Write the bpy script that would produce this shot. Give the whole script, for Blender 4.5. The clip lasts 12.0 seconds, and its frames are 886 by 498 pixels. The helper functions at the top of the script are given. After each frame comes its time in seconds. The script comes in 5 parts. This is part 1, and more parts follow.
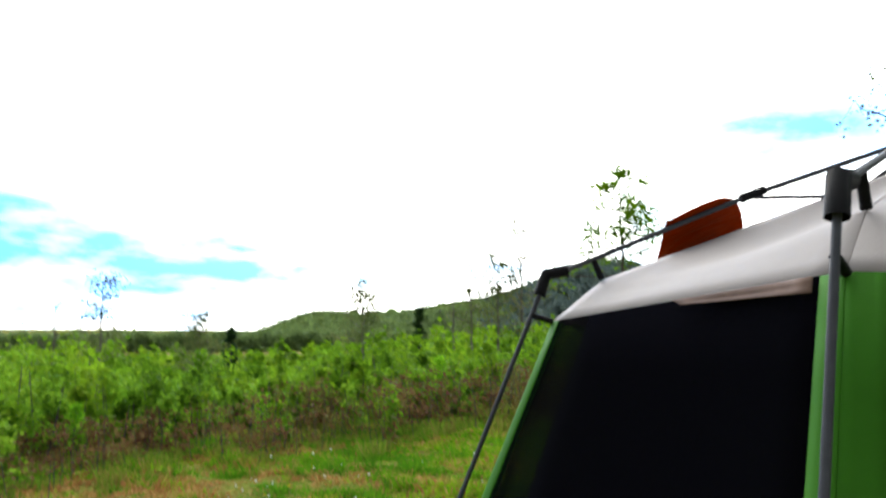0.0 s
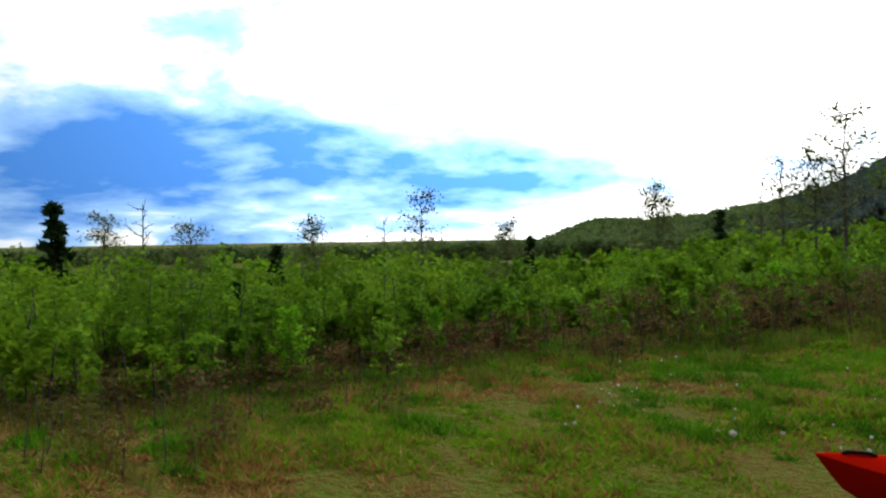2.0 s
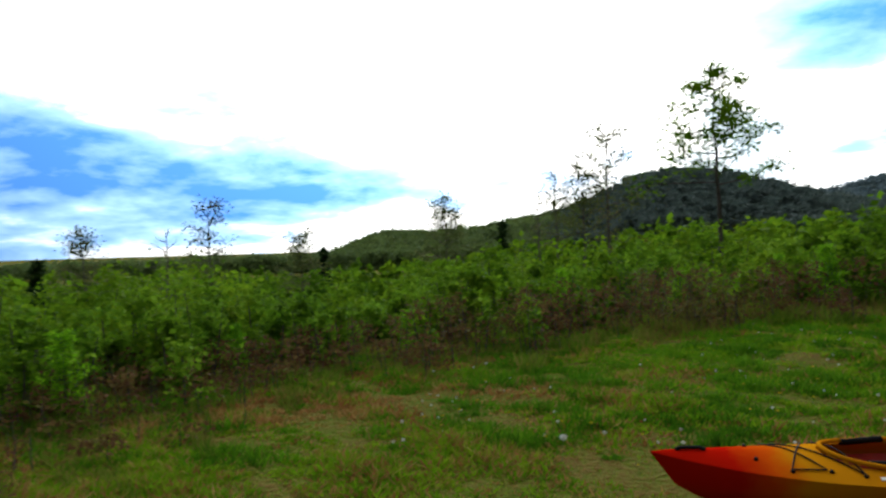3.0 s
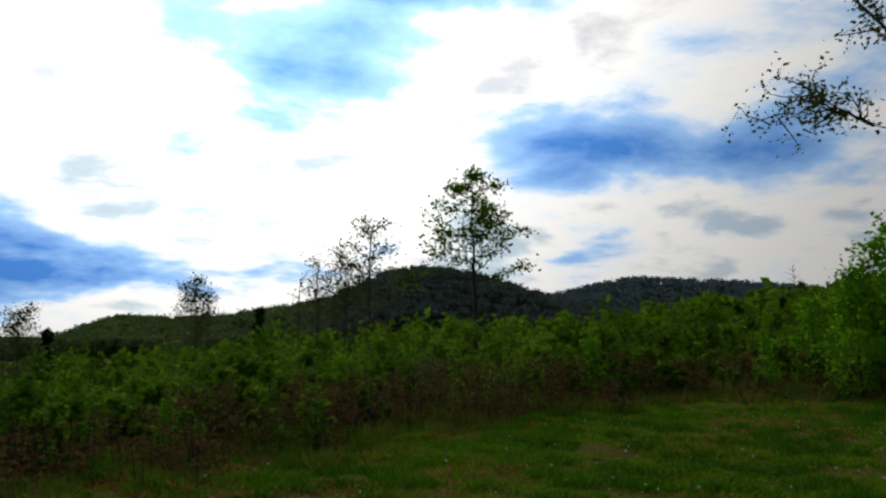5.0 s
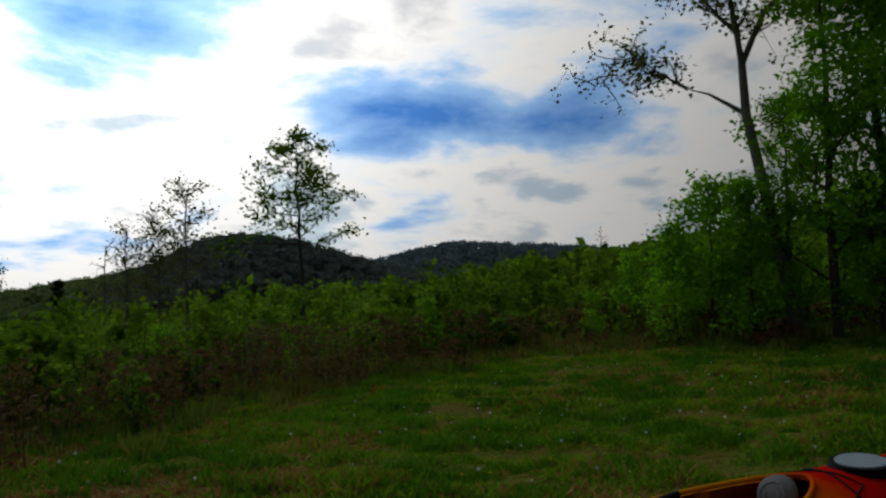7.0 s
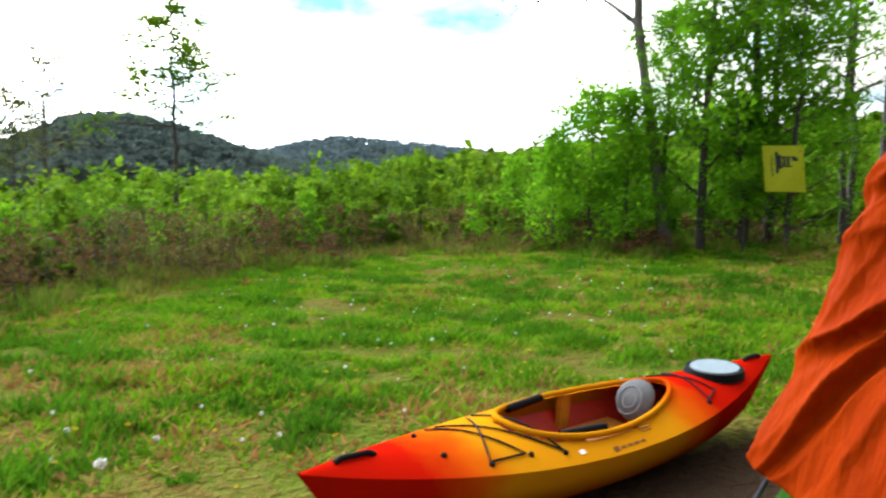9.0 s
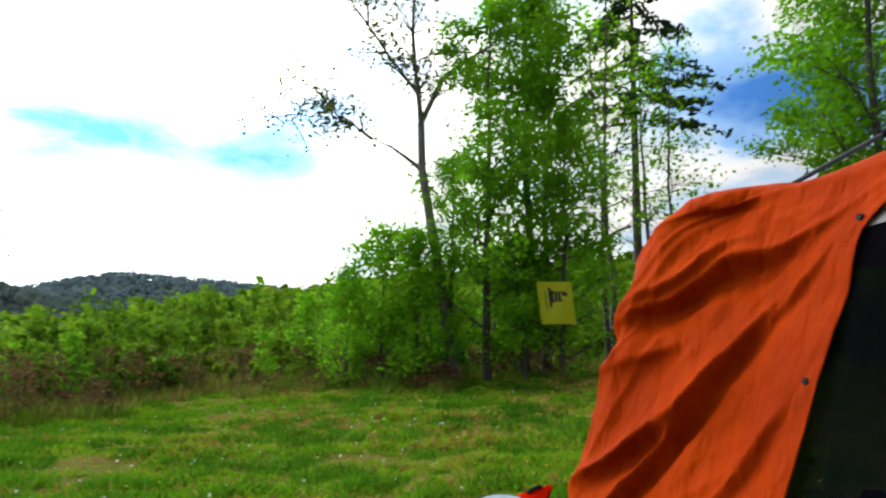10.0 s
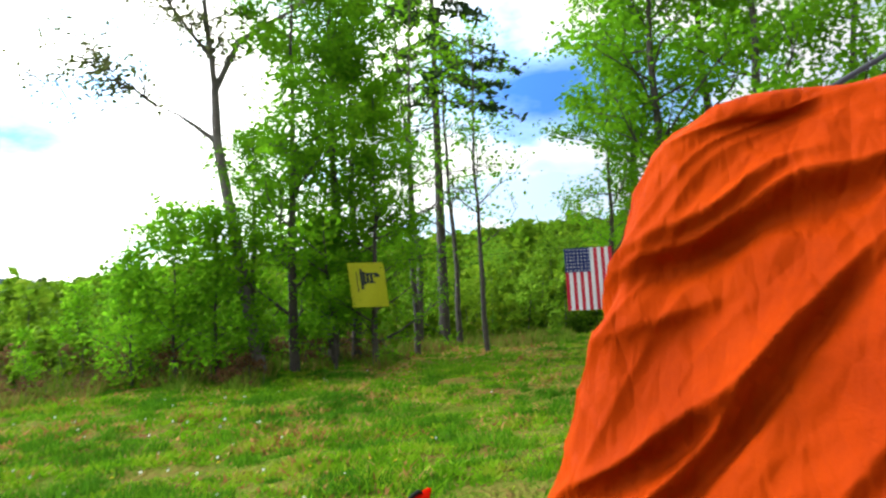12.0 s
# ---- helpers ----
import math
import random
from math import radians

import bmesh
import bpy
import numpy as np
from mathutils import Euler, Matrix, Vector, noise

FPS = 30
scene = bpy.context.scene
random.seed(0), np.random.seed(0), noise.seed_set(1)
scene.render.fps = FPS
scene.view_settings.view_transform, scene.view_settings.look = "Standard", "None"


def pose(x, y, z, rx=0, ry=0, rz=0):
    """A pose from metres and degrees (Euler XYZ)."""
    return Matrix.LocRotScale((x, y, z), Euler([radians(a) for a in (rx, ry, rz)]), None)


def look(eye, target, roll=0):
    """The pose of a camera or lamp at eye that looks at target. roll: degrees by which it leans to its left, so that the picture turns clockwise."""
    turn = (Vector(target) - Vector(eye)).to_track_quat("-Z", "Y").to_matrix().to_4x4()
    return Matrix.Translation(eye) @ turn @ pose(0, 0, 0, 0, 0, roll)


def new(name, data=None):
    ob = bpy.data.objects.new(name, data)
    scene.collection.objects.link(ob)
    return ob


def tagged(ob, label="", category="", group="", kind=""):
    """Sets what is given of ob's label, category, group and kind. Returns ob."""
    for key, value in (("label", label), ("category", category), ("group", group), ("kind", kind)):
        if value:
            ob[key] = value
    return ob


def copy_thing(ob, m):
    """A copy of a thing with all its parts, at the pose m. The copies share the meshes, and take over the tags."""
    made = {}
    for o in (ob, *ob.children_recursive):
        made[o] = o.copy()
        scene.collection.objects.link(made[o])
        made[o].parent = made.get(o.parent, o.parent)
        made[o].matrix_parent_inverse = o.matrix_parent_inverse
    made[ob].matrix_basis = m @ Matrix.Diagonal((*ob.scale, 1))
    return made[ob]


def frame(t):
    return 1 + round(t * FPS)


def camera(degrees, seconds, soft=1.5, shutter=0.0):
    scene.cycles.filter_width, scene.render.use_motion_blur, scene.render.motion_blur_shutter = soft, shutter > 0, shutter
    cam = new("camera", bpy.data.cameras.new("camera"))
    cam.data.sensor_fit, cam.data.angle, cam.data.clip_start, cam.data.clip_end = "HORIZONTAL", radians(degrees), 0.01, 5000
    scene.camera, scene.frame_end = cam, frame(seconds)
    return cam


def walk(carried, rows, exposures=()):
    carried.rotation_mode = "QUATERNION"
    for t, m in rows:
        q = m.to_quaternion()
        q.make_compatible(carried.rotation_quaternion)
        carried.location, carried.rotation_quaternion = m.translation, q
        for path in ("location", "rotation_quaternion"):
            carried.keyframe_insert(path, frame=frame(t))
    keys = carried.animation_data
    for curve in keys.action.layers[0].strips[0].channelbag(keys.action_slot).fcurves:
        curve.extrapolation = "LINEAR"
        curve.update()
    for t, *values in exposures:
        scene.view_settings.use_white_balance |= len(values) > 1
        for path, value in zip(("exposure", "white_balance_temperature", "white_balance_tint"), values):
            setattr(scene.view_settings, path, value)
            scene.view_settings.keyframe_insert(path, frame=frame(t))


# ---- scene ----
cam = camera(62.8, 12.0, soft=2.3, shutter=0.4)
PATH = [
    (0, (2.978, -2.154, 1.622), (2.896, -0.167, 1.835), 0.53),
    (0.5, (2.753, -2.254, 1.642), (2.708, -0.254, 1.653), 4.12),
    (1, (2.567, -2.247, 1.642), (2.196, -0.282, 1.625), 3.49),
    (1.5, (2.369, -2.233, 1.604), (1.699, -0.348, 1.580), -0.81),
    (2, (2.208, -2.137, 1.610), (1.387, -0.314, 1.572), -0.84),
    (2.5, (2.022, -2.024, 1.573), (1.491, -0.096, 1.558), -3.16),
    (2.7, (1.946, -1.965, 1.578), (1.545, -0.005, 1.556), -2.50),
    (4.3, (1.377, -0.972, 1.457), (1.532, 1.017, 1.604), -3.61),
    (4.5, (1.323, -0.902, 1.452), (1.586, 1.072, 1.639), -3.65),
    (5, (1.284, -0.743, 1.420), (1.689, 1.201, 1.651), 0.38),
    (5.5, (1.217, -0.532, 1.370), (1.539, 1.422, 1.648), -1.22),
    (6, (1.211, -0.292, 1.344), (1.795, 1.606, 1.579), 0.57),
    (6.5, (1.204, -0.151, 1.352), (2.012, 1.670, 1.529), -2.28),
    (6.7, (1.214, -0.091, 1.345), (2.067, 1.711, 1.498), -2.53),
    (8.3, (1.364, 0.182, 1.321), (2.238, 1.981, 1.284), 3.55),
    (8.5, (1.386, 0.191, 1.315), (2.336, 1.947, 1.210), 3.17),
    (9, (1.443, 0.211, 1.306), (2.578, 1.850, 1.159), 1.50),
    (9.5, (1.463, 0.202, 1.324), (2.797, 1.690, 1.415), 1.56),
    (10, (1.531, 0.210, 1.324), (3.065, 1.473, 1.558), 0.25),
    (10.5, (1.549, 0.259, 1.303), (3.154, 1.433, 1.528), 2.62),
    (11, (1.602, 0.488, 1.296), (3.328, 1.478, 1.505), 0.80),
    (11.5, (1.731, 0.732, 1.271), (3.519, 1.614, 1.427), -0.49),
    (12, (2.004, 1.028, 1.281), (3.840, 1.797, 1.469), -2.28),
]
EXPOSE = [(0.0, -0.55), (0.2, -0.95), (0.5, -1.7), (1.0, -1.7), (1.5, -1.75), (2.7, -1.8), (4.3, -3.2), (5.5, -3.25), (6.0, -3.45), (6.7, -3.4), (8.3, -2.55),
          (8.45, -1.8), (8.6, -1.15), (9.0, -0.4), (9.5, -0.4), (10.0, -0.95), (10.5, -1.2), (11.0, -0.85), (11.5, -0.5), (12.0, -0.25)]
walk(cam, [(t, look(eye, target, roll)) for t, eye, target, roll in PATH], EXPOSE)

# ---- sky and sun ----
SUN_BEARING, SUN_ELEV = radians(4), radians(31)   # to the left of +y, above the horizon
SUN_DIR = Vector((-math.sin(SUN_BEARING) * math.cos(SUN_ELEV), math.cos(SUN_BEARING) * math.cos(SUN_ELEV), math.sin(SUN_ELEV)))
world = bpy.data.worlds.new("sky")
scene.world = world
world.use_nodes = True
wn, wl = world.node_tree.nodes, world.node_tree.links
wn.clear()


def wnode(kind, **values):
    n = wn.new(kind)
    for k, v in values.items():
        n.inputs[k].default_value = v
    return n


def wmath(op, a, b=None, c=None):
    n = wn.new("ShaderNodeMath")
    n.operation = op
    for i, v in enumerate((a, b, c)):
        if v is None:
            continue
        if isinstance(v, (int, float)):
            n.inputs[i].default_value = v
        else:
            wl.new(v, n.inputs[i])
    return n.outputs[0]


sky = wn.new("ShaderNodeTexSky")
sky.sky_type, sky.sun_disc = "NISHITA", False
sky.sun_elevation, sky.sun_rotation = SUN_ELEV, -SUN_BEARING
sky.air_density, sky.dust_density, sky.ozone_density = 1.0, 0.6, 2.0
coord = wn.new("ShaderNodeTexCoord")
split = wn.new("ShaderNodeSeparateXYZ")
wl.new(coord.outputs["Generated"], split.inputs[0])
height = wmath("ADD", wmath("MAXIMUM", split.outputs[2], 0.0), 0.24)
plane = wn.new("ShaderNodeCombineXYZ")
wl.new(wmath("DIVIDE", split.outputs[0], height), plane.inputs[0])
wl.new(wmath("DIVIDE", split.outputs[1], height), plane.inputs[1])
wl.new(wmath("MULTIPLY", split.outputs[2], 2.0), plane.inputs[2])
billow = wnode("ShaderNodeTexNoise", Scale=2.0, Detail=9.0, Roughness=0.56, Distortion=0.15)
wl.new(plane.outputs[0], billow.inputs["Vector"])
azimuth = wmath("ARCTAN2", split.outputs[0], split.outputs[1])
elevation = wmath("ARCSINE", split.outputs[2])


def bank(az, el, wide, tall, amount):
    """A thicker (or thinner) bank of cloud round a bearing and height, in degrees."""
    a = wmath("DIVIDE", wmath("SUBTRACT", azimuth, radians(az)), radians(wide))
    e = wmath("DIVIDE", wmath("SUBTRACT", elevation, radians(el)), radians(tall))
    r2 = wmath("ADD", wmath("MULTIPLY", a, a), wmath("MULTIPLY", e, e))
    return wmath("MULTIPLY", wmath("EXPONENT", wmath("MULTIPLY", r2, -1.0)), amount)


broad = wnode("ShaderNodeTexNoise", Scale=0.9, Detail=3.0, Roughness=0.5)
wl.new(plane.outputs[0], broad.inputs["Vector"])
density = wmath("MULTIPLY_ADD", wmath("SUBTRACT", billow.outputs[0], 0.5), 0.95, 0.5)
thickness = wmath("MULTIPLY_ADD", wmath("SUBTRACT", broad.outputs[0], 0.5), 0.5, 0.49)
thickness = wmath("ADD", thickness, wmath("MULTIPLY", wmath("SUBTRACT", billow.outputs[0], 0.5), 0.8))
for values in ((-43, 6, 15, 8, 0.3), (-44, 24, 12, 4, 0.19), (-19, 5, 12, 3.5, 0.18), (27, 14, 15, 3.4, 0.2),
               (14, 29, 15, 5, 0.2), (24, 8, 16, 1.6, -0.06), (72, 21, 9, 8, 0.24)):
    b = bank(*values)
    density, thickness = wmath("ADD", density, b), wmath("ADD", thickness, b)
cover = wn.new("ShaderNodeMapRange")
cover.interpolation_type = "SMOOTHSTEP"
cover.inputs["From Min"].default_value, cover.inputs["From Max"].default_value = 0.38, 0.49
cover.inputs["To Min"].default_value = 0.6     # a thin veil over the gaps
wl.new(density, cover.inputs["Value"])
# thin cloud and edges shine, thick cloud is blue-grey
cloud_tint = wn.new("ShaderNodeValToRGB")
stops = ((0.38, (0.8, 0.93, 1.0)), (0.45, (1.0, 0.99, 0.97)), (0.53, (1.0, 0.985, 0.955)), (0.565, (0.9, 0.95, 1.0)), (0.64, (0.36, 0.6, 0.96)), (0.80, (0.07, 0.24, 0.66)))
while len(cloud_tint.color_ramp.elements) < len(stops):
    cloud_tint.color_ramp.elements.new(0.5)
for e, (p, c) in zip(cloud_tint.color_ramp.elements, stops):
    e.position, e.color = p, (*c, 1)
wl.new(thickness, cloud_tint.inputs[0])
sun_dot = wn.new("ShaderNodeVectorMath")
sun_dot.operation = "DOT_PRODUCT"
sun_dot.inputs[1].default_value = SUN_DIR
wl.new(coord.outputs["Generated"], sun_dot.inputs[0])
near_sun = wmath("MAXIMUM", sun_dot.outputs["Value"], 0.0)
glow = wmath("ADD", wmath("MULTIPLY", wmath("POWER", near_sun, 2.3), 8.0), wmath("MULTIPLY", wmath("POWER", near_sun, 10.0), 9.0))
cloud_colour = wn.new("ShaderNodeVectorMath")
cloud_colour.operation = "SCALE"
wl.new(cloud_tint.outputs[0], cloud_colour.inputs[0])
wl.new(wmath("ADD", glow, 1.4), cloud_colour.inputs["Scale"])
sky_scaled = wn.new("ShaderNodeVectorMath")
sky_scaled.operation = "MULTIPLY"
sky_scaled.inputs[1].default_value = (0.14, 0.19, 0.27)
wl.new(sky.outputs[0], sky_scaled.inputs[0])
sky_mix = wn.new("ShaderNodeMix")
sky_mix.data_type = "RGBA"
wl.new(cover.outputs[0], sky_mix.inputs[0])
wl.new(sky_scaled.outputs[0], sky_mix.inputs[6])
wl.new(cloud_colour.outputs[0], sky_mix.inputs[7])
back = wn.new("ShaderNodeBackground")
back.inputs["Strength"].default_value = 1.0
wl.new(sky_mix.outputs[2], back.inputs["Color"])
wout = wn.new("ShaderNodeOutputWorld")
wl.new(back.outputs[0], wout.inputs["Surface"])

sun_lamp = bpy.data.lights.new("sun", "SUN")
sun_lamp.energy, sun_lamp.angle, sun_lamp.color = 1.3, radians(12), (1.0, 0.95, 0.86)
sun = new("sun", sun_lamp)
sun.matrix_world = look(SUN_DIR * 50, (0, 0, 0))


# ---- materials ----
def material(name, rough=0.8, metal=0.0):
    m = bpy.data.materials.new(name)
    m.use_nodes = True
    b = m.node_tree.nodes["Principled BSDF"]
    b.inputs["Roughness"].default_value, b.inputs["Metallic"].default_value = rough, metal
    return m, m.node_tree.nodes, m.node_tree.links, b


def ramp_node(nodes, stops):
    r = nodes.new("ShaderNodeValToRGB")
    while len(r.color_ramp.elements) < len(stops):
        r.color_ramp.elements.new(0.5)
    for e, (p, c) in zip(r.color_ramp.elements, stops):
        e.position, e.color = p, (*c, 1)
    return r


def noise_node(nodes, links, scale, detail=4.0, rough=0.55, world_space=True):
    n = nodes.new("ShaderNodeTexNoise")
    n.inputs["Scale"].default_value, n.inputs["Detail"].default_value, n.inputs["Roughness"].default_value = scale, detail, rough
    if world_space:
        g = nodes.new("ShaderNodeNewGeometry")
        links.new(g.outputs["Position"], n.inputs["Vector"])
    else:
        g = nodes.new("ShaderNodeTexCoord")
        links.new(g.outputs["Object"], n.inputs["Vector"])
    return n


def mottled(name, stops, scale=6.0, fine=60.0, rough=0.8, metal=0.0, bump=0.3, bump_distance=0.01, world_space=False, spread=0.25):
    """A surface whose colour drifts over a ramp at a coarse and a fine scale, with fine relief."""
    m, nodes, links, b = material(name, rough, metal)
    a, f = noise_node(nodes, links, scale, 5, 0.6, world_space), noise_node(nodes, links, fine, 3, 0.6, world_space)
    mix = nodes.new("ShaderNodeMix")
    mix.inputs[0].default_value = spread
    links.new(a.outputs[0], mix.inputs[2])
    links.new(f.outputs[0], mix.inputs[3])
    r = ramp_node(nodes, stops)
    links.new(mix.outputs[0], r.inputs[0])
    links.new(r.outputs[0], b.inputs["Base Color"])
    bm_ = nodes.new("ShaderNodeBump")
    bm_.inputs["Strength"].default_value, bm_.inputs["Distance"].default_value = bump, bump_distance
    links.new(f.outputs[0], bm_.inputs["Height"])
    links.new(bm_.outputs[0], b.inputs["Normal"])
    return m


def leafy(name, stops, through_tint=(0.25, 0.5, 0.04), through_share=0.4, patch=0.25, rough=0.6, mix_share=0.42):
    """Leaves or blades: the colour varies from leaf to leaf and in patches, and light passes through."""
    m, nodes, links, b = material(name, rough)
    b.inputs["Specular IOR Level"].default_value = 0.015
    g = nodes.new("ShaderNodeNewGeometry")
    n = noise_node(nodes, links, patch, 4, 0.6)
    mix = nodes.new("ShaderNodeMix")
    mix.inputs[0].default_value = mix_share
    wide = nodes.new("ShaderNodeMapRange")
    wide.inputs["From Min"].default_value, wide.inputs["From Max"].default_value = 0.3, 0.7
    links.new(n.outputs[0], wide.inputs["Value"])
    links.new(wide.outputs[0], mix.inputs[2])
    links.new(g.outputs["Random Per Island"], mix.inputs[3])
    r = ramp_node(nodes, stops)
    links.new(mix.outputs[0], r.inputs[0])
    links.new(r.outputs[0], b.inputs["Base Color"])
    tr = nodes.new("ShaderNodeBsdfTranslucent")
    tint = nodes.new("ShaderNodeMix")
    tint.data_type = "RGBA"
    tint.inputs[0].default_value = 0.35
    tint.inputs[7].default_value = (*through_tint, 1)
    links.new(r.outputs[0], tint.inputs[6])
    links.new(tint.outputs[2], tr.inputs["Color"])
    ms = nodes.new("ShaderNodeMixShader")
    ms.inputs[0].default_value = through_share
    links.new(b.outputs[0], ms.inputs[1])
    links.new(tr.outputs[0], ms.inputs[2])
    links.new(ms.outputs[0], nodes["Material Output"].inputs["Surface"])
    return m


def plain(name, colour, rough=0.5, metal=0.0, scale=30.0, vary=0.15, bump=0.1):
    lo, hi = tuple(c * (1 - vary) for c in colour), tuple(min(1, c * (1 + vary)) for c in colour)
    return mottled(name, [(0.35, lo), (0.65, hi)], scale, scale * 6, rough, metal, bump, 0.002)


GROUND = mottled("meadow soil", [(0.3, (0.045, 0.09, 0.006)), (0.42, (0.085, 0.13, 0.01)), (0.52, (0.13, 0.12, 0.022)), (0.62, (0.15, 0.075, 0.025))], 0.7, 14.0, 0.95, bump=1.0, bump_distance=0.12, world_space=True, spread=0.4)
GRASS = leafy("grass blades", [(0.12, (0.035, 0.12, 0.003)), (0.4, (0.105, 0.25, 0.006)), (0.6, (0.19, 0.31, 0.012)), (0.84, (0.25, 0.23, 0.03)), (0.97, (0.19, 0.08, 0.025))], (0.2, 0.46, 0.012), 0.38, 2.2, mix_share=0.3)
GROUND.node_tree.nodes["Principled BSDF"].inputs["Specular IOR Level"].default_value = 0.02


def bare_spot(m, centre, half, colour):
    """A trodden spot of bare soil in the meadow, with a ragged rim."""
    nodes, links = m.node_tree.nodes, m.node_tree.links
    b = nodes["Principled BSDF"]
    g = nodes.new("ShaderNodeNewGeometry")
    mp = nodes.new("ShaderNodeMapping")
    mp.vector_type = "TEXTURE"
    mp.inputs["Location"].default_value, mp.inputs["Scale"].default_value = (*centre, 0), (*half, 9)
    links.new(g.outputs["Position"], mp.inputs["Vector"])
    ln = nodes.new("ShaderNodeVectorMath")
    ln.operation = "LENGTH"
    links.new(mp.outputs[0], ln.inputs[0])
    ragged = nodes.new("ShaderNodeMath")
    ragged.operation = "MULTIPLY_ADD"
    ragged.inputs[1].default_value = 0.7
    links.new(noise_node(nodes, links, 7.0, 4, 0.6).outputs[0], ragged.inputs[0])
    links.new(ln.outputs["Value"], ragged.inputs[2])
    share = nodes.new("ShaderNodeMapRange")
    share.inputs["From Min"].default_value, share.inputs["From Max"].default_value = 1.5, 1.2
    links.new(ragged.outputs[0], share.inputs["Value"])
    mix = nodes.new("ShaderNodeMix")
    mix.data_type = "RGBA"
    mix.inputs[7].default_value = (*colour, 1)
    links.new(share.outputs[0], mix.inputs[0])
    links.new(b.inputs["Base Color"].links[0].from_socket, mix.inputs[6])
    links.new(mix.outputs[2], b.inputs["Base Color"])


bare_spot(GROUND, (4.35, 2.15), (1.15, 0.45), (0.05, 0.032, 0.02))
DRY = leafy("dry grass", [(0.3, (0.26, 0.1, 0.035)), (0.55, (0.4, 0.22, 0.075)), (0.75, (0.34, 0.26, 0.07))], (0.4, 0.26, 0.07), 0.2, 0.8)
TUFT = leafy("dark grass tufts", [(0.25, (0.022, 0.085, 0.004)), (0.5, (0.055, 0.17, 0.006)), (0.75, (0.13, 0.27, 0.01))], (0.16, 0.4, 0.02), 0.35, 0.4)
RANK = leafy("rank grass", [(0.2, (0.06, 0.13, 0.008)), (0.45, (0.11, 0.19, 0.012)), (0.65, (0.2, 0.16, 0.04)), (0.85, (0.17, 0.075, 0.03))], (0.2, 0.32, 0.04), 0.35, 0.35)
LEAF = leafy("maple leaves", [(0.25, (0.05, 0.15, 0.006)), (0.5, (0.10, 0.27, 0.008)), (0.75, (0.18, 0.36, 0.014))], (0.28, 0.66, 0.02), 0.6, 0.6)
LEAF_BRIGHT = leafy("young leaves", [(0.25, (0.05, 0.15, 0.006)), (0.5, (0.1, 0.23, 0.009)), (0.75, (0.18, 0.31, 0.018))], (0.32, 0.55, 0.05), 0.42)
LEAF_OLIVE = leafy("thicket leaves", [(0.2, (0.022, 0.055, 0.004)), (0.5, (0.09, 0.17, 0.008)), (0.8, (0.2, 0.30, 0.014))], (0.2, 0.46, 0.02), 0.4, 0.28, mix_share=0.3)
LEAF_PALE = leafy("sparse pale leaves", [(0.25, (0.07, 0.09, 0.03)), (0.6, (0.12, 0.16, 0.05)), (0.8, (0.2, 0.18, 0.08))], (0.3, 0.35, 0.1), 0.3)
LEAF_BROWN = leafy("brown brush", [(0.25, (0.09, 0.035, 0.022)), (0.5, (0.115, 0.06, 0.024)), (0.75, (0.09, 0.1, 0.02))], (0.25, 0.2, 0.06), 0.3, 0.3)
NEEDLE = leafy("conifer needles", [(0.25, (0.012, 0.03, 0.01)), (0.6, (0.025, 0.055, 0.018)), (0.8, (0.04, 0.07, 0.02))], (0.06, 0.12, 0.03), 0.15)
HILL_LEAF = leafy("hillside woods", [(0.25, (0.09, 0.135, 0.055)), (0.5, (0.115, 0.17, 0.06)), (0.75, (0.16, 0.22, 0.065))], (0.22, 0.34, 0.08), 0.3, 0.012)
# far and domed hills: aerial haze is put into the bluish base colours
FAR_HAZE_LEAF = leafy("far blue-green woods, haze painted in", [(0.25, (0.115, 0.17, 0.2)), (0.75, (0.145, 0.2, 0.22))], (0.17, 0.24, 0.22), 0.25, 0.006)
DOME_HAZE_LEAF = leafy("bluish hillside woods, haze painted in", [(0.25, (0.075, 0.105, 0.105)), (0.75, (0.105, 0.14, 0.13))], (0.13, 0.2, 0.13), 0.25, 0.008)
BARK = mottled("grey bark", [(0.3, (0.05, 0.042, 0.035)), (0.6, (0.13, 0.115, 0.1)), (0.75, (0.2, 0.18, 0.16))], 5, 40, 0.95, bump=0.8, bump_distance=0.02)
BARK_DARK = mottled("dark bark", [(0.3, (0.03, 0.024, 0.02)), (0.7, (0.085, 0.07, 0.058))], 5, 40, 0.95, bump=0.8, bump_distance=0.02)


# ---- mesh helpers ----
def part(name, data, mat, parent=None, label=""):
    """Links a bmesh or mesh as one mesh object under a thing."""
    if isinstance(data, bmesh.types.BMesh):
        me = bpy.data.meshes.new(name)
        data.to_mesh(me)
        data.free()
    else:
        me = data
    if not me.materials:
        me.materials.append(mat)
    ob = new(name, me)
    ob.parent = parent
    if label:
        tagged(ob, label)
    return ob


def empty(name, m=None):
    e = new(name)
    e.empty_display_size = 0.1
    if m is not None:
        e.matrix_world = m
    return e


def smooth(me, on=True):
    me.polygons.foreach_set("use_smooth", [on] * len(me.polygons))
    return me


def np_mesh(name, verts, faces, flat=True):
    """A mesh from an (n,3) array and an (m,k) array of equal-sided faces."""
    verts, faces = np.asarray(verts, dtype=np.float32), np.asarray(faces, dtype=np.int32)
    me = bpy.data.meshes.new(name)
    k = faces.shape[1]
    me.vertices.add(len(verts))
    me.vertices.foreach_set("co", verts.ravel())
    me.loops.add(faces.size)
    me.loops.foreach_set("vertex_index", faces.ravel())
    me.polygons.add(len(faces))
    me.polygons.foreach_set("loop_start", np.arange(0, faces.size, k, dtype=np.int32))
    me.polygons.foreach_set("loop_total", np.full(len(faces), k, dtype=np.int32))
    me.update(calc_edges=True)
    me.validate()
    return me


